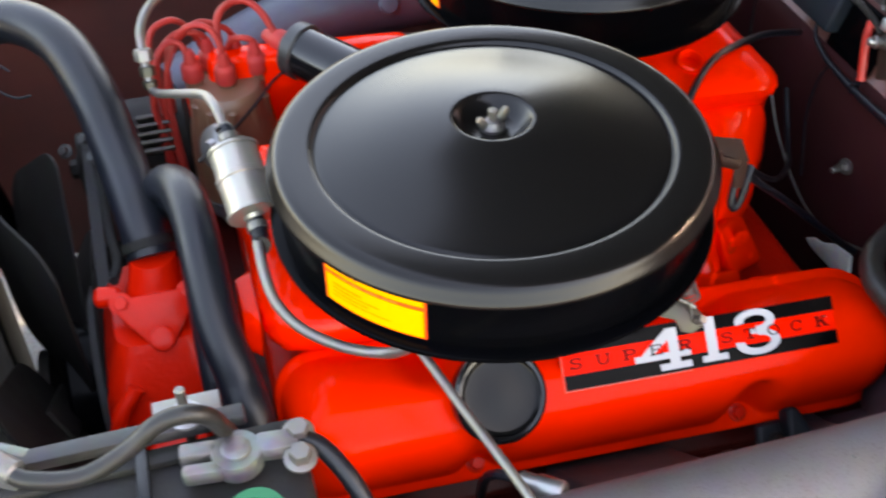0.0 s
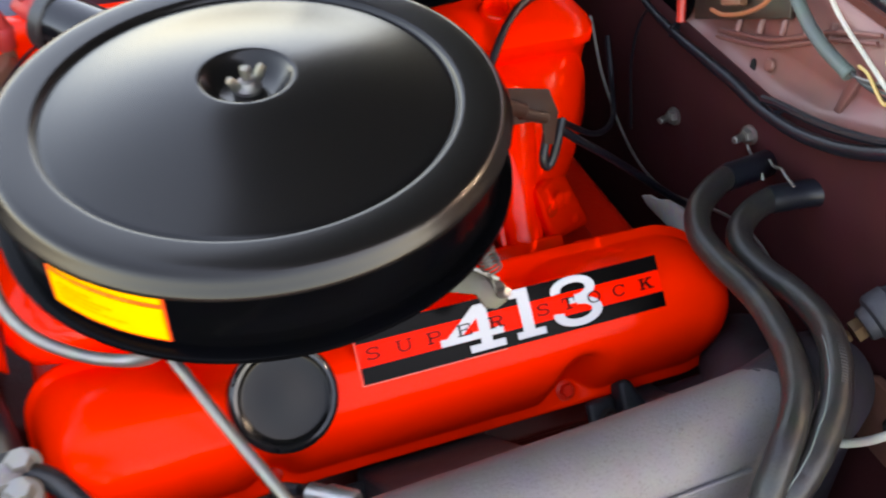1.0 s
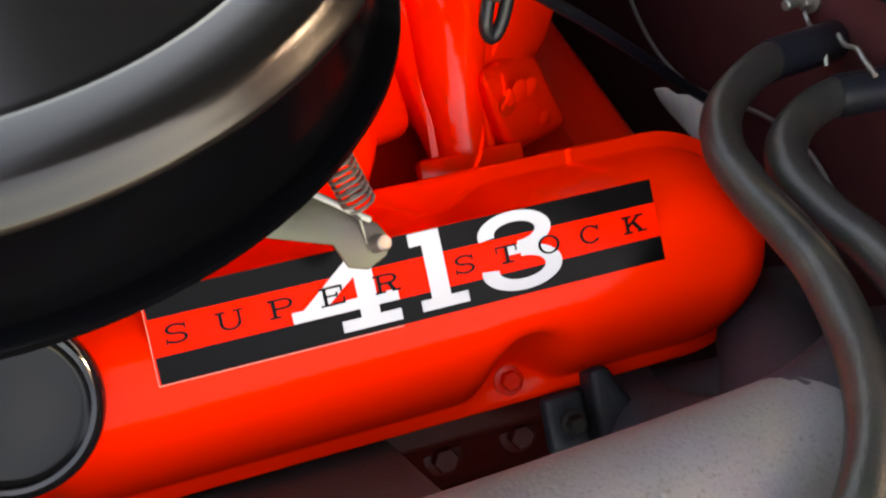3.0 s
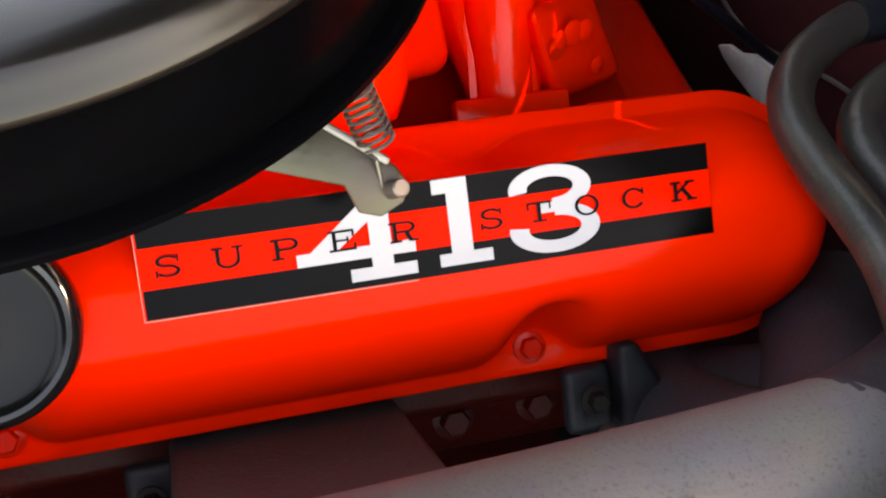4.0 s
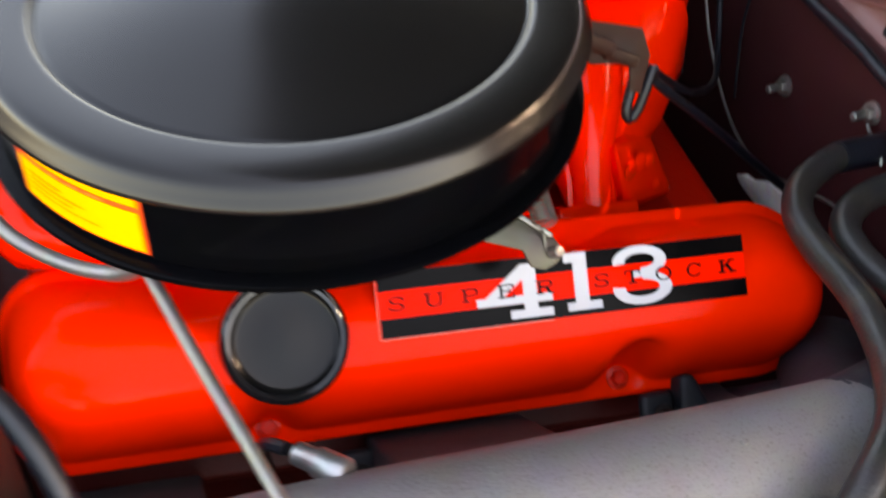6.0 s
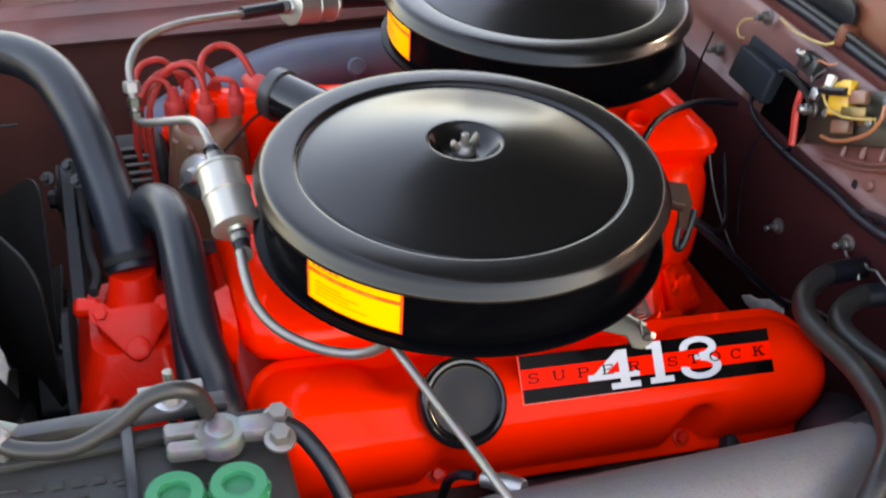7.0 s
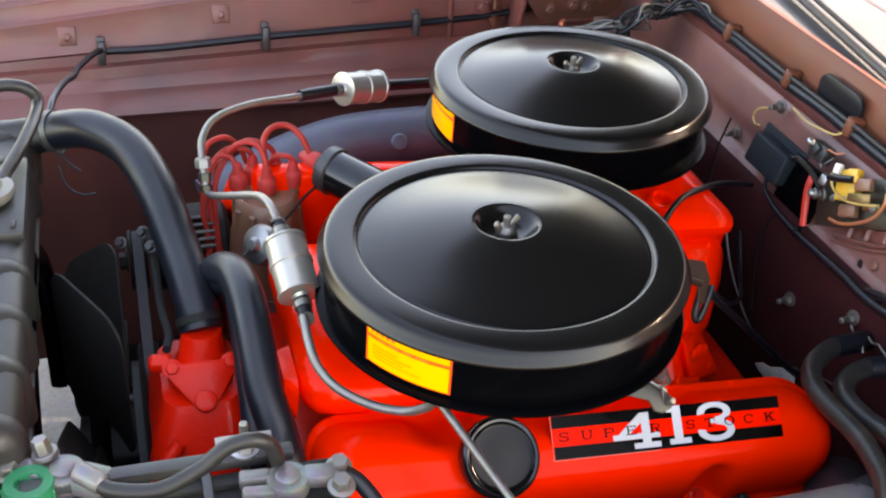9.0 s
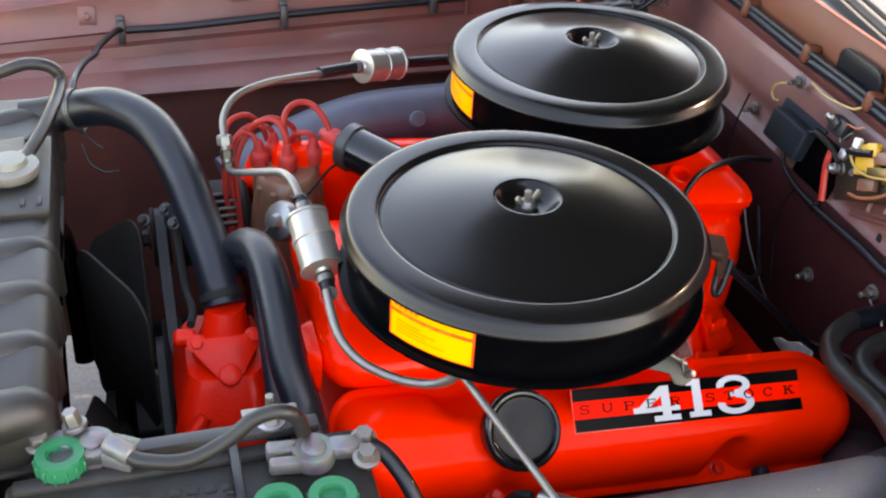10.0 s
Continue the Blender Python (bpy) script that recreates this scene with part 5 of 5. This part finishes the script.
# Added dark block; it keeps bright ground out of the front gap.
solid("dark_filler_front", box((0.32, 0.09, 0.24), pose(-0.715, 0.76, 0.24), 0.01), DARKSTEEL, "dark block added to hide bright ground at the front", "frame rail", kind="structure")
FANZ = 0.65
fan = thing("engine_fan", (-0.40, 0.25, FANZ), "black steel engine cooling fan at rest", "fan")
part("hub", lathe([(0.0, 0.0), (0.040, 0.0), (0.070, 0.004), (0.074, 0.008), (0.074, 0.036), (0.070, 0.040), (0.030, 0.042)], along((-0.398, 0.25, FANZ), (-0.3, 0.25, FANZ)), 40), GLOSSBLACK, fan, "gloss black fan drive drum")
for i in range(7):
    m = pose(-0.400, 0.25, FANZ) @ Matrix.Rotation(radians(360 / 7 * i + 5), 4, "X") @ Matrix.Translation((0, 0, 0.135)) @ Matrix.Rotation(radians(30), 4, "Z")
    blade = part("blade", extrude_outline(rounded_loop(-0.095, 0.090, -0.062, 0.062, 0.030, 5), 0.003, m @ pose(0, 0, 0, 0, 90, 0), 0.0008), DARKSTEEL, fan)
    part("arm", box((0.006, 0.036, 0.10), m @ pose(0.004, 0, -0.062), 0.002), DARKSTEEL, blade)
part("nose", lathe([(0.0, 0.0), (0.022, 0.0), (0.027, 0.004), (0.030, 0.020), (0.048, 0.024), (0.048, 0.034)], along((-0.445, 0.25, FANZ), (-0.40, 0.25, FANZ)), 32), DARKSTEEL, fan, "dark fan hub nose")
pulley = thing("fan_pulley", (-0.35, 0.25, FANZ - 0.12), "black steel fan pulley", "pulley")
part("wheel", lathe([(0.03, 0), (0.116, 0.0), (0.119, 0.003), (0.106, 0.011), (0.119, 0.019), (0.116, 0.022), (0.03, 0.022)], along((-0.356, 0.25, FANZ), (-0.3, 0.25, FANZ)), 56), DARKSTEEL, pulley)


def belt(name, x, a, ra, b, rb, label):
    """A flat belt round two pulleys at (y, z)."""
    va, vb = Vector(a), Vector(b)
    d = (vb - va).normalized()
    base = math.atan2(d.y, d.x)
    pts = [(va.x + ra * math.cos(base + math.pi / 2 + math.pi * i / 10), va.y + ra * math.sin(base + math.pi / 2 + math.pi * i / 10)) for i in range(11)]
    pts += [(vb.x + rb * math.cos(base - math.pi / 2 + math.pi * i / 10), vb.y + rb * math.sin(base - math.pi / 2 + math.pi * i / 10)) for i in range(11)]
    bm = bmesh.new()
    rings = [[bm.verts.new((x + dx, va.x + (p[0] - va.x) * 1.0, p[1])) for p in pts] for dx in (0, 0.011)]
    n = len(pts)
    for j in range(n):
        bm.faces.new((rings[0][j], rings[0][(j + 1) % n], rings[1][(j + 1) % n], rings[1][j]))
    bmesh.ops.solidify(bm, geom=bm.faces[:], thickness=0.006)
    return solid(name, bm, BELT, label, "belt", "engine belts")


belt("fan_belt", -0.3505, (0.25, FANZ), 0.117, (0.440, 0.775), 0.034, "grey worn rubber belt to the alternator")
belt("drive_belt", -0.364, (0.25, FANZ), 0.100, (0.25, 0.38), 0.085, "black rubber fan belt")
al = thing("alternator", (-0.30, 0.46, 0.76), "ribbed cast aluminium alternator", "alternator")
part("body", rod((-0.33, 0.46, 0.775), (-0.24, 0.46, 0.775), 0.050, 32, 0.006), DARKSTEEL, al)
for i in range(5):
    part("fin", box((0.032, 0.050, 0.0034), pose(-0.276, 0.402 + 0.0052 * i, 0.806 + 0.0064 * i, -40, 0, 0), 0.001), ALLOY, al)
part("pulley", lathe([(0.010, 0.0), (0.034, 0.0), (0.036, 0.003), (0.028, 0.010), (0.036, 0.017), (0.034, 0.020), (0.010, 0.020)], along((-0.3555, 0.440, 0.775), (-0.3, 0.440, 0.775)), 28), DARKSTEEL, al)
part("pulley_nut", hexbolt((-0.357, 0.440, 0.775), (-1, 0, 0), 0.010, 0.010), DARKSTEEL, al)
for x, y, z in ((-0.362, 0.405, 0.822), (-0.338, 0.375, 0.852), (-0.331, 0.345, 0.852)):
    part("adjuster_bolt", hexbolt((x, y, z), (-0.4, -0.6, 0.6), 0.0050, 0.008), HOLDDOWN, al)
part("bracket_arm", tube([(-0.331, 0.37, 0.858), (-0.3295, 0.32, 0.834), (-0.328, 0.27, 0.819), (-0.324, 0.235, 0.818), (-0.328, 0.205, 0.822)], 0.0045, 8), DARKSTEEL, al)

# ---- battery ----
BT = 0.872
bat = thing("battery", (-0.345, -0.115, 0.67), "dark grey car battery with green caps and lead posts", "battery")
part("case", box((0.275, 0.175, 0.19), pose(-0.345, -0.112, BT - 0.095), 0.007, 3), CASE, bat)
part("lid_rim", box((0.262, 0.014, 0.008), pose(-0.345, -0.036, BT + 0.002), 0.003), CASE, bat)
for x, y in ((-0.440, -0.022), (-0.287, -0.106), (-0.247, -0.108)):
    cp = part("cap", lathe([(0.0185, BT + 0.002), (0.0190, BT + 0.016), (0.0180, BT + 0.020), (0.0105, BT + 0.020), (0.0095, BT + 0.015), (0, BT + 0.015)], pose(x, y, 0), 28), GREEN, bat, "green screw cap")
    for k in range(14):
        a = 2 * math.pi * k / 14
        part("ridge", box((0.003, 0.0022, 0.012), pose(x + 0.0188 * math.cos(a), y + 0.0188 * math.sin(a), BT + 0.010, 0, 0, math.degrees(a)), 0.0008, 1), GREEN, cp)
# raised maker's lettering as plain bars
for k in range(5):
    part("raised_bar", box((0.009, 0.007, 0.0016), pose(-0.372 + 0.013 * k, -0.062 - 0.001 * k, BT + 0.0006), 0.0005), CASE, bat)
for x, w, y in ((-0.392, 0.016, -0.060), (-0.352, 0.024, -0.076), (-0.350, 0.020, -0.083), (-0.315, 0.014, -0.072)):
    part("raised_bar", box((w, 0.0035, 0.0014), pose(x, y, BT + 0.0005), 0.0004), CASE, bat)


def cable_clamp(x, y, turn, parent):
    m = pose(x, y, BT, 0, 0, turn)
    part("post", lathe([(0.0105, 0), (0.0095, 0.020), (0.008, 0.021)], m, 20), LEAD, parent)
    c = part("cable_clamp", lathe([(0.0105, 0.004), (0.0165, 0.004), (0.017, 0.007), (0.017, 0.015), (0.016, 0.018), (0.0105, 0.018)], m, 24), LEAD, parent, "dull lead cable clamp")
    part("jaw", box((0.026, 0.012, 0.014), m @ pose(-0.024, 0.006, 0.011), 0.003), LEAD, c)
    part("jaw", box((0.026, 0.010, 0.013), m @ pose(-0.022, -0.010, 0.011), 0.003), LEAD, c)
    part("barrel", box((0.030, 0.018, 0.014), m @ pose(0.026, 0.004, 0.012), 0.005), LEAD, c)
    for dx, dy in ((0.040, 0.010), (0.040, -0.010)):
        part("clamp_bolt", hexbolt(m @ Vector((dx, dy, 0.012)), (0, -0.2, 1), 0.0075, 0.012), NICKEL, c)


cable_clamp(-0.252, -0.056, -6, bat)
cable_clamp(-0.416, -0.012, 150, bat)
part("clamp_nut", hexbolt((-0.428, 0.004, BT + 0.020), (-0.2, 0.1, 1), 0.0068, 0.016), NICKEL, bat)
bc = thing("battery_cable", (-0.34, -0.05, BT), "dark grey insulated battery cable with crimped lug", "battery cable")
part("lug", rod((-0.405, -0.022, 0.896), (-0.386, -0.040, 0.894), 0.0085, 14, 0.002), LEAD, bc)
part("cable", tube([(-0.392, -0.035, 0.895), (-0.380, -0.046, 0.894), (-0.348, -0.055, 0.896), (-0.318, -0.053, 0.908), (-0.296, -0.050, 0.923), (-0.277, -0.050, 0.927), (-0.264, -0.048, 0.917), (-0.258, -0.040, 0.895), (-0.255, -0.02, 0.86), (-0.26, 0.0, 0.78)], 0.0062, 14), GREYRUBBER, bc)
solid("ground_cable", tube([(-0.212, -0.052, 0.884), (-0.196, -0.062, 0.876), (-0.180, -0.085, 0.855), (-0.170, -0.11, 0.82), (-0.17, -0.14, 0.75)], 0.0066, 14), RUBBER, "black battery cable leading down", "battery cable")
hd = thing("battery_clamp_frame", (-0.34, -0.03, BT), "grey painted steel battery hold-down bar with stud", "battery bracket")
part("bar", box((0.205, 0.013, 0.010), pose(-0.345, -0.0225, 0.884), 0.002), HOLDDOWN, hd)
part("bar", box((0.008, 0.16, 0.008), pose(-0.312, -0.105, 0.882), 0.002), RUBBER, hd)
part("bracket", box((0.045, 0.026, 0.004), pose(-0.279, -0.012, 0.886), 0.001), NICKEL, hd)
part("stud", rod((-0.280, -0.018, 0.84), (-0.280, -0.020, 0.918), 0.0035, 12, 0.001), NICKEL, hd)
part("nut", hexbolt((-0.280, -0.018, 0.888), (0, 0, 1), 0.0085, 0.010), CHROME, hd)

# ---- distributor and plug wires ----
DX, DY = -0.200, 0.400
ds = thing("distributor", (DX, DY, 0.74), "brown distributor with red plug boots and vacuum can", "distributor")
part("cap", lathe([(0.044, 0.755), (0.045, 0.80), (0.042, 0.826), (0.037, 0.850), (0.035, 0.866), (0.030, 0.871), (0, 0.872)], pose(DX, DY, 0), 32), BROWN, ds)
part("body", lathe([(0.03, 0.62), (0.03, 0.72), (0.046, 0.74), (0.046, 0.755)], pose(DX, DY, 0), 32), LEAD, ds)
for i in (0, 1, 2, 3, 8):
    a = radians(45 * i + 20)
    r = 0 if i == 8 else 0.033
    x, y = DX + r * math.cos(a), DY + r * math.sin(a)
    tw = part("tower", rod((x, y, 0.815), (x, y, 0.882), 0.0085, 14, 0.001), BROWN, ds)
    part("boot", lathe([(0.0094, 0.874), (0.0104, 0.876), (0.0104, 0.888), (0.0094, 0.891), (0.0068, 0.893), (0.0056, 0.900), (0.0040, 0.906)], pose(x, y, 0), 16), BOOT, tw, "red rubber boot")
for a in (200, 235, 270, 305, 340):
    x, y = DX + 0.040 * math.cos(radians(a)), DY + 0.040 * math.sin(radians(a))
    part("rib", rod((x, y, 0.765), (x + 0.006 * math.cos(radians(a + 180)), y + 0.006 * math.sin(radians(a + 180)), 0.862), 0.0052, 12, 0.002), BROWN, ds)
part("vacuum_can", lathe([(0.006, -0.016), (0.009, -0.010), (0.020, -0.007), (0.0225, 0), (0.021, 0.006), (0.010, 0.010), (0.008, 0.03)], along((-0.219, 0.318, 0.858), (-0.185, 0.341, 0.840)), 32), CHROME, ds, "bright vacuum advance can")
part("lead", tube([(-0.128, 0.402, 0.884), (-0.155, 0.385, 0.878), (-0.180, 0.36, 0.868), (-0.205, 0.335, 0.862), (-0.225, 0.315, 0.862), (-0.24, 0.305, 0.855)], 0.0015, 6), RUBBER, ds)
WIRES = [
    [(-0.233, 0.413, 0.895), (-0.233, 0.414, 0.905), (-0.2375, 0.42, 0.911), (-0.249, 0.42, 0.913), (-0.260, 0.412, 0.904), (-0.267, 0.402, 0.885), (-0.2715, 0.400, 0.855), (-0.266, 0.400, 0.815), (-0.262, 0.400, 0.75)],
    [(-0.2115, 0.432, 0.897), (-0.2125, 0.432, 0.906), (-0.220, 0.430, 0.914), (-0.239, 0.430, 0.9155), (-0.256, 0.420, 0.905), (-0.263, 0.410, 0.885), (-0.263, 0.405, 0.850), (-0.258, 0.400, 0.800), (-0.255, 0.395, 0.74)],
    [(-0.187, 0.432, 0.897), (-0.188, 0.432, 0.908), (-0.196, 0.430, 0.917), (-0.214, 0.432, 0.9235), (-0.230, 0.430, 0.917), (-0.245, 0.425, 0.900), (-0.256, 0.415, 0.875), (-0.257, 0.405, 0.835), (-0.252, 0.390, 0.74)],
    [(-0.200, 0.400, 0.897), (-0.2005, 0.402, 0.910), (-0.2055, 0.410, 0.924), (-0.216, 0.415, 0.930), (-0.230, 0.420, 0.925), (-0.242, 0.430, 0.905), (-0.252, 0.440, 0.880), (-0.256, 0.445, 0.80)],
    [(-0.214, 0.446, 0.880), (-0.222, 0.446, 0.905), (-0.234, 0.444, 0.921), (-0.246, 0.440, 0.925), (-0.260, 0.432, 0.921), (-0.267, 0.420, 0.903), (-0.270, 0.410, 0.870), (-0.269, 0.400, 0.82), (-0.268, 0.395, 0.74)],
    [(-0.168, 0.411, 0.897), (-0.169, 0.411, 0.906), (-0.176, 0.412, 0.911), (-0.186, 0.416, 0.909), (-0.193, 0.425, 0.895), (-0.196, 0.440, 0.860)],
]
for pts in WIRES:
    solid("plug_wire", tube(pts, 0.0031, 10), WIRE, "faded red silicone spark plug wire", "plug wire", "spark plug wires")
coil = thing("ignition_coil", (-0.09, 0.39, 0.86), "black cylindrical ignition coil with red boot", "ignition coil")
ca, cb = Vector((-0.129, 0.410, 0.892)), Vector((-0.070, 0.335, 0.886))
part("can", rod(ca + (cb - ca) * 0.12, cb, 0.0255, 36, 0.003), CAPBLACK, coil)
part("head", lathe([(0.012, -0.012), (0.020, -0.004), (0.0275, 0.0), (0.0280, 0.012), (0.0262, 0.014)], along(ca, cb), 36), PLASTIC, coil)
part("boot", lathe([(0.0055, -0.040), (0.008, -0.030), (0.0115, -0.024), (0.0125, -0.010), (0.0115, -0.006)], along(ca, cb), 18), BOOT, coil, "red rubber boot")
solid("coil_wire", tube([(DX, DY, 0.898), (-0.199, 0.425, 0.925), (-0.185, 0.445, 0.931), (-0.168, 0.448, 0.930), (-0.155, 0.440, 0.920), (-0.146, 0.430, 0.902), (-0.140, 0.418, 0.893)], 0.0036, 12), WIRE, "red silicone coil wire", "plug wire")

# ---- fuel lines and filters ----
solid("fuel_line", tube([(-0.142, 0.5, 0.941), (-0.208, 0.46, 0.954), (-0.249, 0.43, 0.955), (-0.267, 0.4, 0.947), (-0.27, 0.38, 0.931), (-0.2695, 0.368, 0.913), (-0.269, 0.361, 0.905), (-0.264, 0.350, 0.905), (-0.252, 0.325, 0.918), (-0.228, 0.278, 0.943), (-0.221, 0.25, 0.952), (-0.217, 0.230, 0.9505), (-0.2135, 0.205, 0.9415)], 0.0040, 14), NICKEL, "bright bent steel fuel line", "fuel line")
ft = thing("fuel_line_fitting", (-0.27, 0.37, 0.90), "plated brass union on the fuel line", "fitting")
part("nut", hexbolt((-0.2698, 0.374, 0.922), (0.0, 0.35, 1.0), 0.0085, 0.014, False), NICKEL, ft)
part("nut", hexbolt((-0.2693, 0.368, 0.910), (0.0, 0.35, 1.0), 0.0072, 0.012, False), ZINC, ft)
part("nut", hexbolt((-0.269, 0.362, 0.902), (0.0, 0.2, 1.0), 0.0068, 0.009, False), ZINC, ft)
solid("fuel_line", tube([(-0.209, 0.118, 0.9085), (-0.209, 0.09, 0.900), (-0.205, 0.07, 0.889), (-0.191, 0.05, 0.878), (-0.166, 0.03, 0.872), (-0.141, 0.012, 0.876), (-0.127, -0.004, 0.892), (-0.1215, -0.008, 0.905), (-0.115, 0.01, 0.908)], 0.0042, 14), NICKEL, "bright bent steel fuel line", "fuel line")
for a, b, h0, h1 in (((-0.2125, 0.199, 0.9385), (-0.2070, 0.146, 0.9120), (-0.216, 0.214, 0.946), (-0.2065, 0.116, 0.9065)), ((-0.036, 0.560, 0.919), (-0.088, 0.53, 0.932), (0.045, 0.60, 0.900), (-0.145, 0.499, 0.9415))):
    h = (Vector(b) - Vector(a)).length
    ff = thing("fuel_filter", a, "bright metal canister fuel filter with rubber hoses", "fuel filter", "fuel filters")
    part("can", lathe([(0.006, -0.005), (0.009, -0.001), (0.0190, 0), (0.0206, 0.0006), (0.0206, 0.0030), (0.0193, 0.0038), (0.0193, h * 0.45 - 0.003), (0.0206, h * 0.45 - 0.002), (0.0206, h * 0.45 + 0.002), (0.0195, h * 0.45 + 0.003), (0.0193, h - 0.0040), (0.0206, h - 0.0032), (0.0206, h - 0.0006), (0.0190, h), (0.009, h + 0.001), (0.006, h + 0.005)], along(a, b), 40), FILTERCAN, ff)
    for end, far in ((a, h0), (b, h1)):
        o = (Vector(a) - Vector(b)).normalized() * (1 if end is a else -1)
        hs = part("hose", tube([Vector(end) + o * 0.001, Vector(end) + o * 0.012, (Vector(end) + o * 0.02 + Vector(far)) / 2, Vector(far)], 0.0072, 14), RUBBER, ff, "short black rubber hose")
        clampat = Vector(end) + o * 0.010
        part("clip", lathe([(0.0074, -0.003), (0.0085, -0.003), (0.0085, 0.003), (0.0074, 0.003)], along(clampat, clampat + o), 18), DULLSTEEL, hs)

# ---- dipstick and lifting stub ----
dp = thing("dipstick", (-0.09, -0.06, 0.80), "grey steel dipstick tube beside the oil cap", "dipstick")
part("tube", tube([(-0.1215, -0.018, 0.9075), (-0.119, -0.026, 0.9065), (-0.103, -0.072, 0.894), (-0.082, -0.126, 0.876), (-0.066, -0.168, 0.855), (-0.058, -0.200, 0.80), (-0.055, -0.21, 0.70)], 0.0034, 12), DULLSTEEL, dp)
part("handle", tube([(-0.1215, -0.018, 0.9075), (-0.119, -0.017, 0.912), (-0.115, -0.012, 0.913), (-0.114, -0.007, 0.909)], 0.0018, 8), STEEL, dp)
pb = thing("plug_boot", (-0.05, -0.075, 0.80), "bright metal shielded spark plug boot", "plug boot")
part("sleeve", lathe([(0.007, 0), (0.0085, 0.002), (0.0085, 0.020), (0.0068, 0.023), (0.0068, 0.034), (0.004, 0.036)], along((-0.038, -0.096, 0.812), (-0.066, -0.066, 0.803)), 20), CHROME, pb)
part("wire", tube([(-0.066, -0.066, 0.803), (-0.075, -0.055, 0.795), (-0.078, -0.04, 0.77), (-0.075, -0.02, 0.72)], 0.004, 8), RUBBER, pb)

# ---- heater hoses ----
for pts in ([(0.420, 0.112, 0.788), (0.385, 0.094, 0.804), (0.348, 0.086, 0.810), (0.307, 0.061, 0.814), (0.286, 0.031, 0.817), (0.281, -0.001, 0.819), (0.281, -0.034, 0.822), (0.279, -0.062, 0.824), (0.268, -0.101, 0.828), (0.251, -0.132, 0.836), (0.236, -0.152, 0.840), (0.221, -0.167, 0.841), (0.204, -0.181, 0.835), (0.188, -0.194, 0.818), (0.174, -0.208, 0.77), (0.166, -0.218, 0.70), (0.162, -0.222, 0.62)],
            [(0.430, 0.030, 0.812), (0.401, 0.045, 0.808), (0.367, 0.051, 0.807), (0.331, 0.035, 0.810), (0.309, 0.008, 0.815), (0.306, -0.025, 0.818), (0.309, -0.055, 0.822), (0.303, -0.0888, 0.831), (0.291, -0.1154, 0.839), (0.277, -0.1384, 0.8418), (0.264, -0.155, 0.841), (0.252, -0.1671, 0.8395), (0.240, -0.1764, 0.8368), (0.228, -0.1853, 0.8330), (0.216, -0.192, 0.827), (0.202, -0.199, 0.814), (0.190, -0.212, 0.76), (0.184, -0.222, 0.69), (0.184, -0.226, 0.62)]):
    hh = thing("heater_hose", pts[0], "dusty grey rubber heater hose at the firewall", "hose", "heater hoses")
    part("hose", tube(pts, 0.0103, 24, k=10), GREYRUBBER, hh)
    part("end_sleeve", tube(pts[:3], 0.0116, 20), RUBBER, hh, "black rubber end sleeve")


def hose_side(pts, k, lean):
    """Points on a heater hose's upper side; lean turns them round the hose, -1 inwards to 1 outwards."""
    path = smooth_path(pts, k)
    out = []
    for i in range(1, len(path) - 1):
        run = (path[i + 1] - path[i - 1]).normalized()
        v = Vector((-0.51, -0.43, 0.74)) * math.sqrt(1 - lean * lean) + Vector((0.912, -0.41, -0.02)) * lean
        v = (v - run * v.dot(run)).normalized()
        out.append((path[i] + v * 0.0101, run, v))
    return out


# the outer hose carries a pale moulding line and a row of printed marks
moulding = hose_side(pts[7:17], 8, -0.5)
part("moulding_line", tube([p for p, run, v in moulding[8:]], 0.0007, 8, 1), SEALGREY, hh, "pale moulding line")
for p, run, v in hose_side(pts[8:11], 9, 0.30)[2:]:
    cross = run.cross(v) * 0.0022
    part("print_mark", rod(p - cross, p + cross, 0.0006, 6), RUBBER, hh)
bf = thing("pipe_fitting", (0.385, -0.06, 0.75), "brass pipe fitting on the lower firewall", "fitting")
part("nut", hexbolt((0.372, -0.063, 0.758), (0.5, -0.05, 0.3), 0.0100, 0.013, False), TARNISH, bf)
part("small_nut", hexbolt((0.364, -0.062, 0.753), (0.5, -0.05, 0.3), 0.0055, 0.010, False), TARNISH, bf)
part("collar", lathe([(0.006, 0), (0.0120, 0.0005), (0.0135, 0.003), (0.0140, 0.008), (0.0190, 0.010), (0.0205, 0.013), (0.0205, 0.026), (0.0180, 0.029), (0.0180, 0.052)], along((0.382, -0.064, 0.764), (0.432, -0.069, 0.794)), 28), CAST_DARK, bf, "dark grey pipe collar")
sb = thing("steel_bracket", (0.398, -0.105, 0.66), "rust-brown steel bracket on the lower firewall", "bracket")
part("plate", extrude_outline(rounded_loop(-0.026, 0.030, -0.030, 0.028, 0.008, 4), 0.010, Matrix.Translation((0.396, -0.105, 0.690)) @ pose(0, 0, 0, 0, -82, 0), 0.002), HINGE, sb)
part("bolt", hexbolt((0.388, -0.118, 0.700), (-1, -0.1, 0.2), 0.006, 0.006), DARKSTEEL, sb)
solid("speedometer_cable", tube([(0.262, -0.118, 0.70), (0.270, -0.136, 0.752), (0.277, -0.153, 0.780), (0.280, -0.164, 0.792), (0.280, -0.177, 0.810), (0.280, -0.191, 0.833), (0.282, -0.212, 0.862), (0.29, -0.25, 0.872), (0.31, -0.32, 0.86)], 0.0030, 10), PALEWIRE, "pale sheathed cable beside the heater hoses", "cable")
